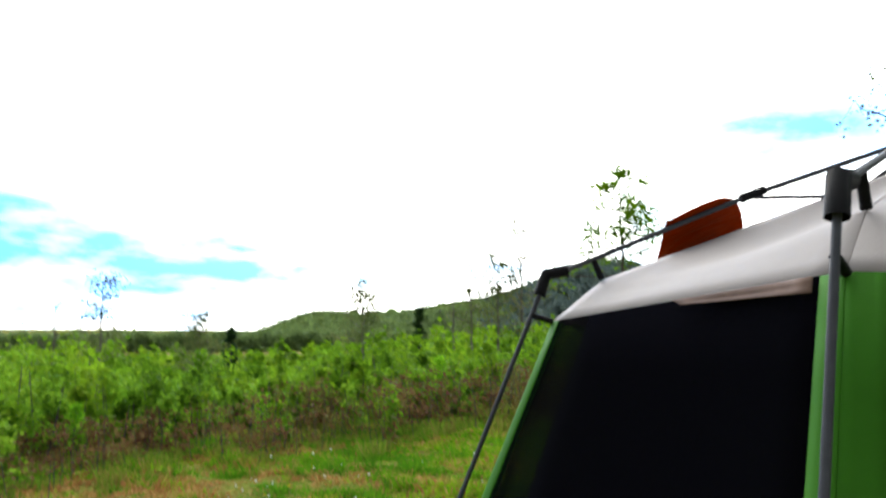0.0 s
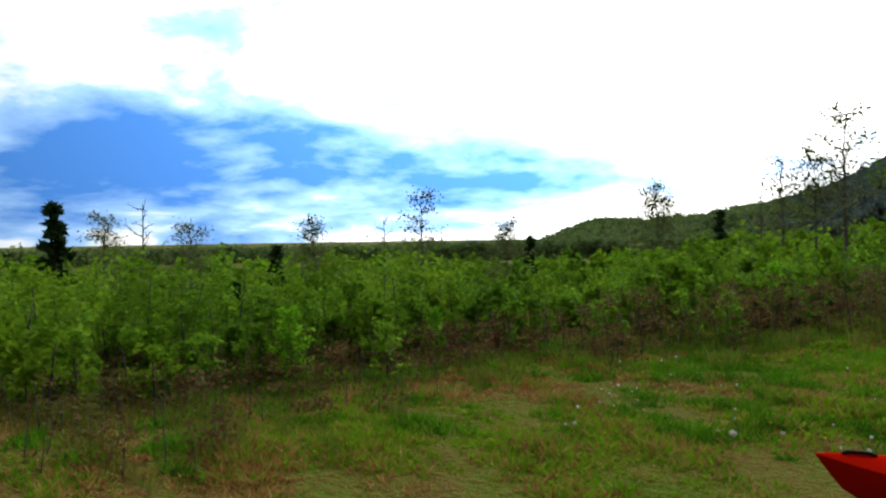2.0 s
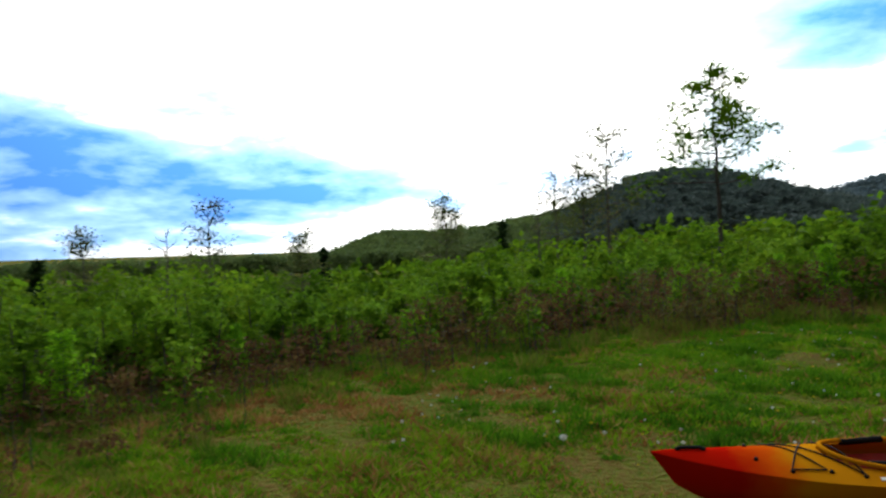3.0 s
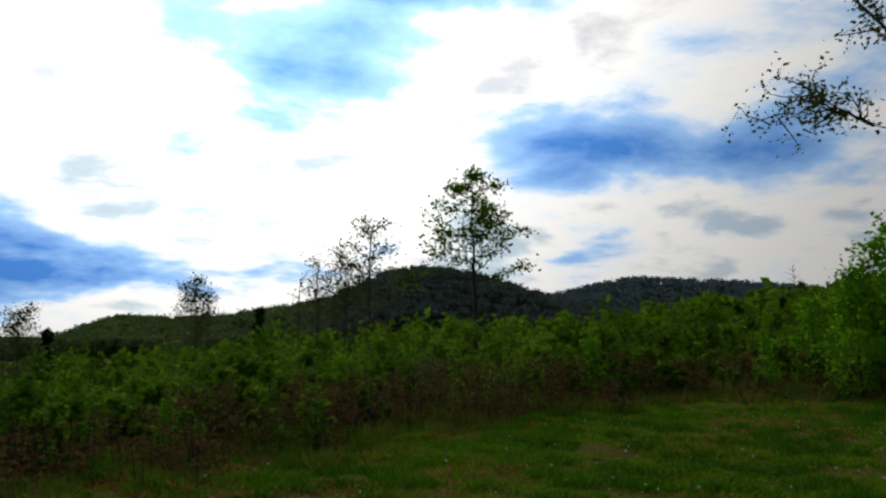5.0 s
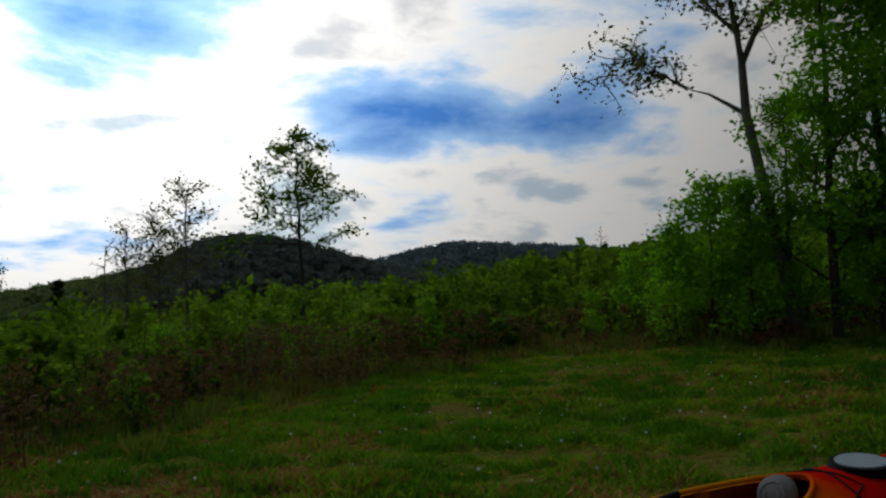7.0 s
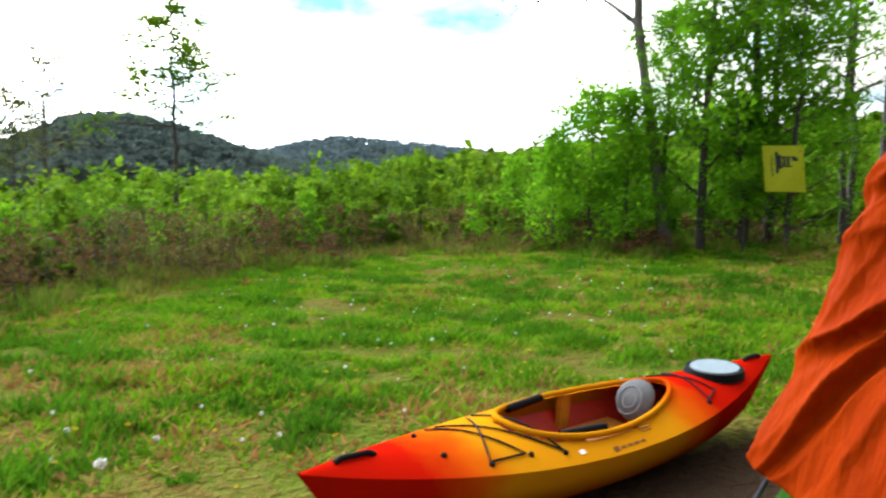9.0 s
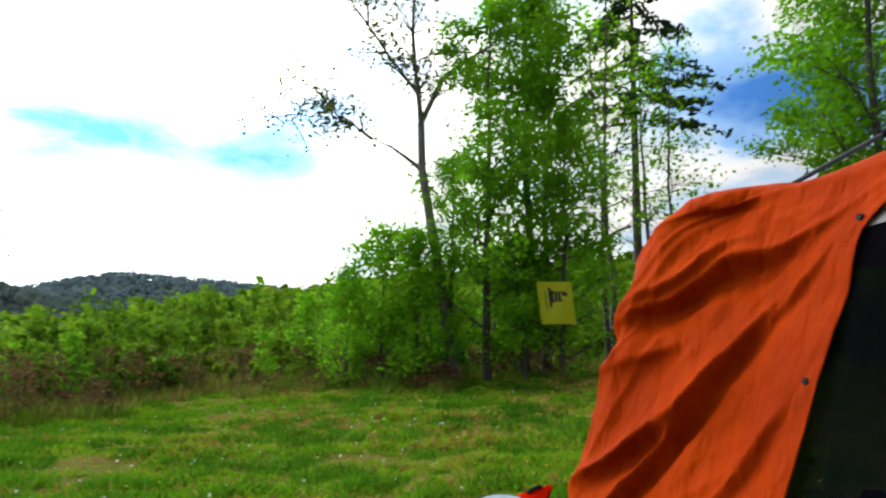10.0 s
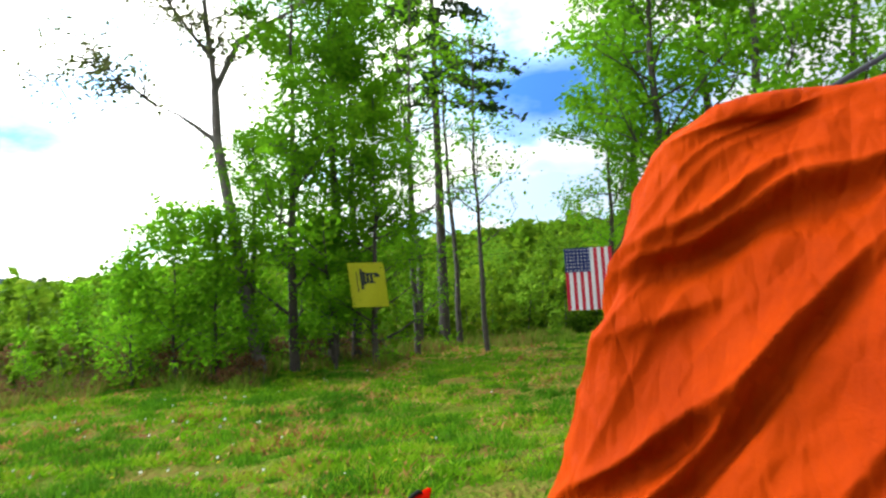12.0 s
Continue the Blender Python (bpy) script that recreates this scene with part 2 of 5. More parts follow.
def leaf_quads(rng, centres, size, flat=0.35, long=1.5):
    """Small diamond leaves, each at a centre, turned at random."""
    n = len(centres)
    size = np.broadcast_to(np.asarray(size, dtype=float), (n,)) * rng.uniform(0.6, 1.35, n)
    a = rng.normal(size=(n, 3))
    a[:, 2] *= 0.6
    a /= np.linalg.norm(a, axis=1)[:, None] + 1e-9
    b = rng.normal(size=(n, 3))
    b[:, 2] *= flat + 0.3
    b -= a * (a * b).sum(1)[:, None]
    b /= np.linalg.norm(b, axis=1)[:, None] + 1e-9
    s = size[:, None] * 0.5
    v = np.stack([centres - a * s * long, centres - b * s, centres + a * s * long, centres + b * s], 1).reshape(-1, 3)
    return v, np.arange(4 * n).reshape(-1, 4)


def tubes(segments, sides=5):
    """Tapered round limbs: rows of start, end, start radius, end radius."""
    seg = [(np.asarray(p, float), np.asarray(q, float), r, s) for p, q, r, s in segments]
    verts, faces = [], []
    ang = np.arange(sides) * 2 * np.pi / sides
    for p, q, r, s in seg:
        d = q - p
        d = d / (np.linalg.norm(d) + 1e-9)
        u = np.cross(d, (0.31, 0.95, 0.05))
        u /= np.linalg.norm(u) + 1e-9
        w = np.cross(d, u)
        ring = np.cos(ang)[:, None] * u + np.sin(ang)[:, None] * w
        k = len(verts) * 2 * sides
        verts.append(np.concatenate([p + ring * r, q + ring * s]))
        i = np.arange(sides)
        j = (i + 1) % sides
        faces.append(np.stack([k + i, k + j, k + sides + j, k + sides + i], 1))
    return np.concatenate(verts), np.concatenate(faces)


# ---- the lie of the land ----
EYE = (1.4, 0.0)
SKYLINE = [(-180, 7), (-100, 8.5), (-75, 8.4), (-60, 7.2), (-46, 6.0), (-41, 4.6), (-36, 4.1), (-32, 3.2), (-26, 2.2), (-20, 1.6), (-10, 1.2), (0, 0.2), (10, -0.9), (20, -1.3), (28, -1.3), (55, -1.2), (90, 0), (180, 7)]
HILL_NEAR = [(-40, 0), (-30, 0.4), (-24, 1.8), (-20, 2.8), (-17, 3.7), (-14.4, 4.45), (-11.4, 4.95), (-9.4, 4.9), (-7.3, 4.55), (-5.5, 3.6), (-3, 2.45), (0.5, 1.75), (4, 1.15), (8.3, 0.8), (12.2, 0.85), (15, -0.1), (18.4, -1.6), (22, -1.7), (40, -1.2), (75, -0.9), (110, -0.5)]
HILL_FAR = [(-60, 1), (-45, 2.6), (-36, 3.5), (-32.4, 3.75), (-29.5, 3.85), (-27, 4.15), (-24, 3.7), (-21, 3.0), (-16, 2.2), (-8, 1), (4, 0)]
EDGE_LINE = [(-180, 26), (-140, 25), (-110, 25), (-90, 24), (-72, 22), (-60, 18.5), (-52, 16), (-44, 16.5), (-36, 17), (-28, 16), (-18, 13), (-8, 10.8), (0, 9.6), (10, 8.7), (20, 8.0), (32, 6.8), (45, 5.6), (60, 5.6), (90, 8), (140, 20), (180, 26)]


def along(table, a):
    return np.interp(a, [p for p, _ in table], [q for _, q in table])


def bearing(x, y):
    return np.degrees(np.arctan2(-(np.asarray(x) - EYE[0]), np.asarray(y) - EYE[1]))


def land(x, y):
    """Height of the open ground."""
    x, y = np.asarray(x, float), np.asarray(y, float)
    r = np.hypot(x - EYE[0], y - EYE[1])
    a = bearing(x, y)
    edge = along(EDGE_LINE, a)
    rise = np.interp(a, [-180, -100, -60, -45, -30, -15, 0, 20, 60, 100, 180], [0.03, 0.03, 0.03, 0.02, 0.0, -0.012, -0.02, -0.035, -0.06, -0.03, 0.03])
    z = rise * np.clip(r - 4.5, 0, None) * np.clip(edge / np.maximum(r, 0.1), 0, 1) ** 0.5
    past = np.clip(r - edge - 2, 0, None)
    side = np.interp(a, [-180, -80, -50, -36, -15, 10, 60, 100, 180], [1, 1, 0.7, 0.0, -0.6, -1, -1, -0.2, 1])
    z = z + np.where(side > 0, side * 0.05 * np.minimum(past, 60), side * (0.13 * np.minimum(past, 22) + 0.02 * np.clip(past - 22, 0, 180)))
    z = z + 0.05 * np.sin(x * 0.9 + 0.4 * y) * np.cos(y * 0.8 - 0.3 * x) * np.clip((r - 3) / 4, 0, 1)
    z = z + 0.035 * np.sin(x * 4.1 + 1.3 * np.sin(y * 2.2)) * np.cos(y * 4.6 + 1.1 * np.sin(x * 1.7)) * np.clip((r - 4) / 2, 0, 1) * np.clip((40 - r) / 10, 0, 1)
    # far hills
    h1 = 560 * np.tan(np.radians(along(HILL_NEAR, a) - 0.75)) + 1.3
    w1 = np.exp(-((r - 560) / 170) ** 2)
    h2 = 1500 * np.tan(np.radians(along(HILL_FAR, a) - 0.4)) + 1.3
    w2 = np.exp(-((r - 1500) / 400) ** 2)
    h3 = 130 * np.tan(np.radians(along(SKYLINE, a) - 2.6)) + 1.3
    w3 = np.clip((r - 30) / 100, 0, 1) ** 1.3
    near = z * (1 - w3) + h3 * w3
    near = np.where(r > 130, np.maximum(near - (r - 130) * 0.02, np.minimum(near, -25)), near)
    z = np.where(r < 30, z, near)
    return np.maximum(np.maximum(z, np.where(r > 200, h1 * w1 - 25 * (1 - w1), -99)), np.where(r > 700, h2 * w2 - 40 * (1 - w2), -99))


def build_ground():
    angles = np.concatenate([np.arange(-180, -95, 3), np.arange(-95, 65, 1.0), np.arange(65, 180, 3)])
    radii = np.concatenate([np.linspace(0.05, 26, 130), np.geomspace(27, 3500, 90)])
    aa, rr = np.meshgrid(np.radians(angles), radii)
    x, y = EYE[0] - np.sin(aa) * rr, EYE[1] + np.cos(aa) * rr
    v = np.stack([x, y, land(x, y)], -1).reshape(-1, 3)
    n, m = len(radii), len(angles)
    i, j = np.meshgrid(np.arange(n - 1), np.arange(m), indexing="ij")
    k = (j + 1) % m
    f = np.stack([i * m + j, (i + 1) * m + j, (i + 1) * m + k, i * m + k], -1).reshape(-1, 4)
    me = smooth(np_mesh("ground", v, f[:, ::-1]))
    me.materials.append(GROUND)
    tagged(new("ground", me), "uneven meadow ground rising to wooded hills", "ground", kind="structure")


build_ground()


def stand(x, y, z=0.0):
    return Vector((x, y, float(land(x, y)) + z))


def polar(a, r):
    a = np.radians(a)
    return EYE[0] - np.sin(a) * r, EYE[1] + np.cos(a) * r


# ---- woods, thicket and grass ----
def stuff(name, verts, faces, mat, label, category):
    me = np_mesh(name, verts, faces)
    me.materials.append(mat)
    return tagged(new(name, me), label, category, kind="stuff")


def crowns(rng, xyz, width, tall, count, leaf, base=0.15):
    """Loose crowns of leaves over many stems: an uneven column of clumps for each place."""
    n = len(xyz)
    lobes = 7
    th = rng.uniform(0, 2 * np.pi, (n, lobes))
    rad = np.sqrt(rng.uniform(0, 1, (n, lobes))) * 0.42
    hz = rng.uniform(base, 1.0, (n, lobes))
    rad = rad * (1.15 - 0.75 * hz)
    hz[:, 0], rad[:, 0] = 0.95, 0.05
    cx = np.stack([np.cos(th) * rad, np.sin(th) * rad, hz], -1)
    pick = rng.integers(0, lobes, (n, count))
    c = np.take_along_axis(cx, pick[..., None].repeat(3, 2), 1)
    c = c + rng.normal(size=(n, count, 3)) * np.array([0.12, 0.12, 0.075])
    scale = np.stack([width, width, tall], -1)[:, None, :]
    pts = xyz[:, None, :] + c * scale
    return leaf_quads(rng, pts.reshape(-1, 3), np.repeat(leaf, count))


def scatter(rng, n, a0, a1, r0, r1, power=1.0):
    a = rng.uniform(a0, a1, n)
    e = along(EDGE_LINE, a)
    r = e + 0.9 * np.sin(a * 0.55) + 0.6 * np.sin(a * 1.3 + 1) + r0 + (r1 - r0) * rng.uniform(0, 1, n) ** power
    x, y = polar(a, r)
    return a, r, np.stack([x, y, land(x, y)], -1)


TOPS = [(-180, 9), (-75, 7), (-60, 5.6), (-46, 4.4), (-36, 3.1), (-25, 1.9), (-15, 1.3), (-7, 0.8), (4, -0.2), (12, -1.2), (20, -1.8), (28, -1.2), (75, -0.9), (180, 9)]


def under(rng, a, r, p, lo, hi, least=0.35):
    """Heights that stay under the line of the tree tops behind."""
    top = (1.4 + r * np.tan(np.radians(along(TOPS, a))) - p[:, 2]) * (0.8 + 0.28 * np.sin(p[:, 0] * 0.9 + 1.5 * np.sin(p[:, 1] * 0.6)))
    return np.maximum(np.minimum(rng.uniform(lo, hi, len(p)), top * rng.uniform(0.3, 1.0, len(p)) ** 0.8), least)


def stems(rng, xyz, tall, radius):
    lean = rng.normal(size=(len(xyz), 2)) * 0.12
    return tubes([(p - np.array([0, 0, 0.1]), p + np.array([l[0] * t, l[1] * t, t]), r, r * 0.3) for p, l, t, r in zip(xyz, lean, tall, radius)], 4)


def woods():
    rng = np.random.default_rng(11)
    # brown brush along the meadow's edge
    a, r, p = scatter(rng, 560, -62, 70, -1.0, 5.0)
    tall = rng.uniform(0.25, 1.15, len(p)) * np.interp(a, [-62, -45, -20, 5, 20, 70], [0.5, 0.75, 1, 0.8, 0.45, 0.4])
    v, f = crowns(rng, p, rng.uniform(0.5, 1.5, len(p)), tall, 90, np.interp(r, [5, 18], [0.035, 0.07]), 0.0)
    stuff("brush", v, f, LEAF_BROWN, "low brown brush with bare twigs at the meadow's edge", "brush")
    v, f = stems(rng, np.repeat(p, 3, 0) + rng.normal(size=(len(p) * 3, 3)) * np.array([0.25, 0.25, 0]), np.repeat(tall, 3) * 1.1, np.full(len(p) * 3, 0.008))
    stuff("brush_twigs", v, f, BARK_DARK, "thin bare brown twigs in the brush", "twigs")
    # rank grass and weeds that blend the meadow into the brush
    n = 60000
    a, r, p = scatter(rng, n, -75, 70, -1.6, 2.6, 0.8)
    clump = np.sin(p[:, 0] * 2.3 + 2 * np.sin(p[:, 1] * 1.7)) * np.cos(p[:, 1] * 2.9)
    h = rng.uniform(0.08, 0.34, n) * np.interp(a, [-20, 15], [1, 0.45]) * np.clip(0.8 + 0.6 * clump, 0.3, 1.4)
    th, lean = rng.uniform(0, 2 * np.pi, n), rng.normal(size=(n, 2)) * 0.35
    side = np.stack([np.cos(th), np.sin(th), np.zeros(n)], -1) * (0.006 + 0.0014 * r)[:, None]
    tip = p + np.stack([lean[:, 0] * h, lean[:, 1] * h, h], -1)
    v = np.stack([p - side, p + side, tip], 1).reshape(-1, 3)
    stuff("rank_grass", v, np.arange(3 * n).reshape(-1, 3), RANK, "rank green and tan grass along the brush", "grass")
    # saplings in leaf behind it
    for name, mat, n, r0, r1, lo, hi, leaf, label in (
            ("thicket", LEAF_OLIVE, 1450, 0.9, 26, 1.2, 4.0, 0.15, "dense green thicket of saplings and shrubs"),
            ("young_thicket", LEAF_BRIGHT, 460, 0.4, 20, 0.8, 3.4, 0.13, "fresh yellow-green shrubs in the thicket")):
        a, r, p = scatter(rng, n, -92, 75, r0, r1, 1.2)
        tall = under(rng, a, r, p, lo, hi) * np.maximum(np.interp(r - along(EDGE_LINE, a), [0, 2, 6], [0.4, 0.65, 1.0]), np.interp(a, [-15, 15], [0, 1]))
        v, f = crowns(rng, p, tall * rng.uniform(0.45, 0.8, n), tall, 250, leaf * np.interp(r, [5, 12, 40], [0.32, 0.48, 1.2]), 0.03)
        stuff(name, v, f, mat, label, "shrubs")
        v, f = stems(rng, p, tall * 0.9, np.full(n, 0.022))
        stuff(name + "_stems", v, f, BARK_DARK, "slender grey stems of the thicket", "stems")
    # wooded rise behind the stand of trees and round behind the camera
    n = 1500
    a = np.concatenate([rng.uniform(-85, -30, n), rng.uniform(-180, -85, 260), rng.uniform(75, 180, 260)])
    r = np.concatenate([along(EDGE_LINE, a[:n]) + 14 + 110 * rng.uniform(0, 1, n) ** 0.8, along(EDGE_LINE, a[n:]) + rng.uniform(1, 30, 520)])
    x, y = polar(a, r)
    p = np.stack([x, y, land(x, y)], -1)
    tall = under(rng, a, r, p, 4.0, 7.0, 1.5)
    v, f = crowns(rng, p, tall * rng.uniform(0.55, 0.8, len(p)), tall, 110, np.interp(r, [20, 130], [0.3, 0.75]), 0.1)
    stuff("wooded_rise", v, f, LEAF_OLIVE, "broadleaf woods covering the rising slope", "woods")
    # lower woods in the dip before the far hills
    n = 1500
    a = rng.uniform(-36, 75, n)
    r = along(EDGE_LINE, a) + rng.uniform(24, 130, n)
    x, y = polar(a, r)
    p = np.stack([x, y, land(x, y)], -1)
    tall = under(rng, a, r, p, 3.5, 6.0, 1.2)
    v, f = crowns(rng, p, tall * 0.75, tall, 70, np.interp(r, [30, 150], [0.35, 0.9]), 0.15)
    stuff("lower_woods", v, f, LEAF_OLIVE, "lower woods in the dip beyond the meadow", "woods")
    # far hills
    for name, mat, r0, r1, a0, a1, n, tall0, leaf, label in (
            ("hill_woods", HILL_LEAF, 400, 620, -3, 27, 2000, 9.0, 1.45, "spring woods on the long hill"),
            ("dome_hill_woods", DOME_HAZE_LEAF, 400, 620, -34, -1, 2000, 9.0, 1.45, "blue-green woods on the domed hill, haze painted in"),
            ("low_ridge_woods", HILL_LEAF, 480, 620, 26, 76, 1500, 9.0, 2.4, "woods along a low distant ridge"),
            ("far_hill_woods", FAR_HAZE_LEAF, 1150, 1650, -50, 0, 2600, 16.0, 4.2, "bluish woods on the far hill, haze painted in")):
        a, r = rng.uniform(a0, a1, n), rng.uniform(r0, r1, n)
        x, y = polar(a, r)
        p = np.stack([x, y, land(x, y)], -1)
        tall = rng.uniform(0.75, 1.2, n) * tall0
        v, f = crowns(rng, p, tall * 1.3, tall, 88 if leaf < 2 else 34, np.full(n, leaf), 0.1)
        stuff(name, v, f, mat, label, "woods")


def meadow_grass():
    rng = np.random.default_rng(5)
    lump = lambda x, y: np.sin(x * 2.1 + 1.3 * np.sin(y * 1.1)) * np.cos(y * 1.7 + 0.9 * np.sin(x * 0.8)) + 0.6 * np.sin(x * 4.7 + y * 3.9) + 0.7 * np.sin(x * 11 + 2 * np.sin(y * 5)) * np.sin(y * 13 + 2 * np.sin(x * 6))
    for name, mat, n, hi, label in (("grass", GRASS, 430000, 0.072, "tufted green meadow grass"), ("dry_grass", DRY, 150000, 0.075, "tan matted dry grass in patches")):
        a = rng.uniform(-98, 75, n)
        r = 1.0 + (along(EDGE_LINE, a) + 1.5) * rng.uniform(0, 1, n) ** 0.75
        x, y = polar(a, r)
        w = lump(x, y)
        dry = np.sin(x * 0.75 + 2 * np.sin(y * 0.5)) * np.sin(y * 1.15 + 1.0)
        # drier towards the brush and on one open spot by the flags
        far_share = (r - 1.0) / (along(EDGE_LINE, a) + 1.5)
        dry = (dry + 0.35 * w) * 2.4 - 1.7 + 2.0 * np.clip((a + 22) / 40, 0, 1) + 2.2 * np.exp(-((a + 66) / 11) ** 2 - ((far_share - 0.78) / 0.16) ** 2)
        keep = rng.uniform(-3.4, 0.8, n) < (w - 1.5 * np.clip(dry + 1.4, 0, 1.9) - 0.9 * np.clip((a + 22) / 40, 0, 1) if name == "grass" else dry)
        keep &= np.hypot(x - 4.42, y) > 1.85
        keep &= ~((np.abs(y - 2.5) < 0.3) & (x > 2.6) & (x < 5.5))
        keep &= ((x - 4.35) / 0.9) ** 2 + ((y - 2.1) / 0.33) ** 2 > rng.uniform(0.5, 1.2, n)   # bare soil beside the boat
        x, y, r, w = x[keep], y[keep], r[keep], w[keep]
        n = len(x)
        h = hi * rng.uniform(0.35, 1.0, n) * np.clip(0.75 + 0.6 * w, 0.25, 2.1)
        wide = 0.009 + 0.0018 * r
        th, le = rng.uniform(0, 2 * np.pi, n), rng.normal(size=(n, 2)) * 0.75
        z = land(x, y) - 0.01
        base = np.stack([x, y, z], -1)
        side = np.stack([np.cos(th), np.sin(th), np.zeros(n)], -1) * wide[:, None]
        tip = base + np.stack([le[:, 0] * h, le[:, 1] * h, h], -1)
        v = np.stack([base - side, base + side, tip], 1).reshape(-1, 3)
        stuff(name, v, np.arange(3 * n).reshape(-1, 3), mat, label, "grass")


def grass_tufts():
    rng = np.random.default_rng(15)
    n = 2500
    a = rng.uniform(-100, 70, n)
    r = 3.0 + (along(EDGE_LINE, a) - 2.5) * rng.uniform(0, 1, n) ** 0.6
    x, y = polar(a, r)
    ok = (np.hypot(x - 4.4, y) > 2.3) & ~((np.abs(y - 2.5) < 0.7) & (x > 2.0) & (x < 6.1))
    ok &= rng.uniform(0, 1, n) < 1 - 0.88 * np.clip((a + 26) / 34, 0, 1)
    x, y = x[ok], y[ok]
    per = 130
    size = rng.uniform(0.05, 0.2, len(x))
    off = rng.normal(size=(len(x), per, 2)) * size[:, None, None]
    bx, by = (x[:, None] + off[..., 0]).ravel(), (y[:, None] + off[..., 1] * 0.8).ravel()
    h = (np.repeat(size, per) * rng.uniform(0.3, 0.95, len(bx))) * np.exp(-(off ** 2).sum(-1).ravel() / (2 * np.repeat(size, per) ** 2) * 0.5)
    base = np.stack([bx, by, land(bx, by) - 0.01], -1)
    th = rng.uniform(0, 2 * np.pi, len(bx))
    side = np.stack([np.cos(th), np.sin(th), np.zeros(len(bx))], -1) * 0.014
    lean = rng.normal(size=(len(bx), 2)) * 0.5
    tip = base + np.stack([lean[:, 0] * h, lean[:, 1] * h, h], -1)
    v = np.stack([base - side, base + side, tip], 1).reshape(-1, 3)
    stuff("grass_tufts", v, np.arange(len(v)).reshape(-1, 3), TUFT, "darker rank tufts in the meadow", "grass")


woods()
meadow_grass()
grass_tufts()


# ---- single trees ----
def tree_parts(seed, tall, radius, limbs, start, reach, up, tips, leaf, per_tip, spread, thin=0.012, crook=0.05, top=0.97, taper=0.75):
    """Wood and leaves of one tree: a crooked tapered trunk, limbs that branch twice, leaves round the tips."""
    rng = np.random.default_rng(seed)
    seg, ends = [], []
    steps = 9
    pts = [np.zeros(3)]
    for i in range(steps):
        pts.append(pts[-1] + np.array([rng.normal() * crook, rng.normal() * crook, 1.0]) * tall * top / steps)
    pts[0][2] = -0.15
    rad = [radius * (1 - 0.85 * (i / steps) ** 0.9) for i in range(steps + 1)]
    for i in range(steps):
        seg.append((pts[i], pts[i + 1], rad[i], rad[i + 1]))

    def limb(p, d, length, r, depth):
        q = p
        k = 3 if depth else 2
        for j in range(k):
            d = d + rng.normal(size=3) * 0.16 + np.array([0, 0, 0.07])
            d = d / np.linalg.norm(d)
            e = q + d * length / k
            seg.append((q, e, r * (1 - j / (k + 0.6)), r * (1 - (j + 1) / (k + 0.6))))
            if depth:
                for _ in range(tips):
                    s = d + rng.normal(size=3) * 0.65
                    limb(q + (e - q) * rng.uniform(0.3, 1), s / np.linalg.norm(s), length * rng.uniform(0.3, 0.5), r * 0.45, depth - 1)
            q = e
        ends.append(q)
        if depth == 0:
            ends.append(p + (q - p) * 0.55)

    for i in range(limbs):
        t = start + (1 - start) * ((i + rng.uniform(0, 0.9)) / limbs)
        s = min(steps - 1e-3, t * steps)
        p = pts[int(s)] + (pts[int(s) + 1] - pts[int(s)]) * (s - int(s))
        th = i * 2.4 + rng.normal() * 0.4
        u = up + rng.normal() * 0.15
        d = np.array([math.cos(th), math.sin(th), u])
        limb(p, d / np.linalg.norm(d), reach * tall * (1.1 - taper * (t - start) / (1 - start)) * rng.uniform(0.7, 1.15), max(thin, radius * 0.38 * (1.1 - t)), 1)
    ends.append(pts[-1])
    ends = np.array(ends)
    c = np.repeat(ends, per_tip, 0)
    c = c + rng.normal(size=c.shape) * spread * np.array([1, 1, 0.6])
    return tubes(seg, 6), (leaf_quads(rng, c, leaf) if per_tip else None)


def make_tree(name, seed, bark, leaves, label, **k):
    wood, crown = tree_parts(seed, **k)
    root = empty(name)
    me = smooth(np_mesh("trunk", *wood))
    part("trunk", me, bark, root)
    if crown is not None:
        part("crown", np_mesh("crown", *crown), leaves, root)
    return tagged(root, label, "tree")


def plant(root, x, y, turn=0, scale=1.0, lean=(0, 0), sink=0.05):
    root.matrix_world = Matrix.Translation(stand(x, y, -sink)) @ pose(0, 0, 0, lean[0], lean[1], turn) @ Matrix.Scale(scale, 4)
    return root


def fir(name, seed, tall, radius, start, reach, label, per=26, leaf=0.16, droop=-0.25):
    """A conifer: a straight trunk with tiers of drooping boughs."""
    rng = np.random.default_rng(seed)
    seg = [((0, 0, -0.15), (0, 0, tall * 0.5), radius, radius * 0.6), ((0, 0, tall * 0.5), (0.02, 0, tall), radius * 0.6, 0.015)]
    pts = []
    n = int(tall * 5)
    for i in range(n):
        t = start + (1 - start) * (i + rng.uniform()) / n
        th = rng.uniform(0, 2 * math.pi)
        length = reach * (1.08 - t) / (1.08 - start) * rng.uniform(0.55, 1.2)
        p = np.array([0, 0, t * tall])
        mid = p + np.array([math.cos(th) * length * 0.5, math.sin(th) * length * 0.5, droop * length * 0.35])
        q = p + np.array([math.cos(th) * length, math.sin(th) * length, droop * length * 0.7])
        seg += [(p, mid, 0.03, 0.02), (mid, q, 0.02, 0.008)]
        s = rng.uniform(0.25, 1.0, per)[:, None]
        w = p + (q - p) * s + rng.normal(size=(per, 3)) * np.array([0.13, 0.13, 0.04]) * (0.5 + length * 0.3)
        w[:, 2] -= rng.uniform(0, 0.1, per)
        pts.append(w)
    root = empty(name)
    part("trunk", smooth(np_mesh("trunk", *tubes(seg, 6))), BARK_DARK, root)
    part("crown", np_mesh("crown", *leaf_quads(rng, np.concatenate(pts), leaf, long=2.4)), NEEDLE, root)
    return tagged(root, label, "tree")


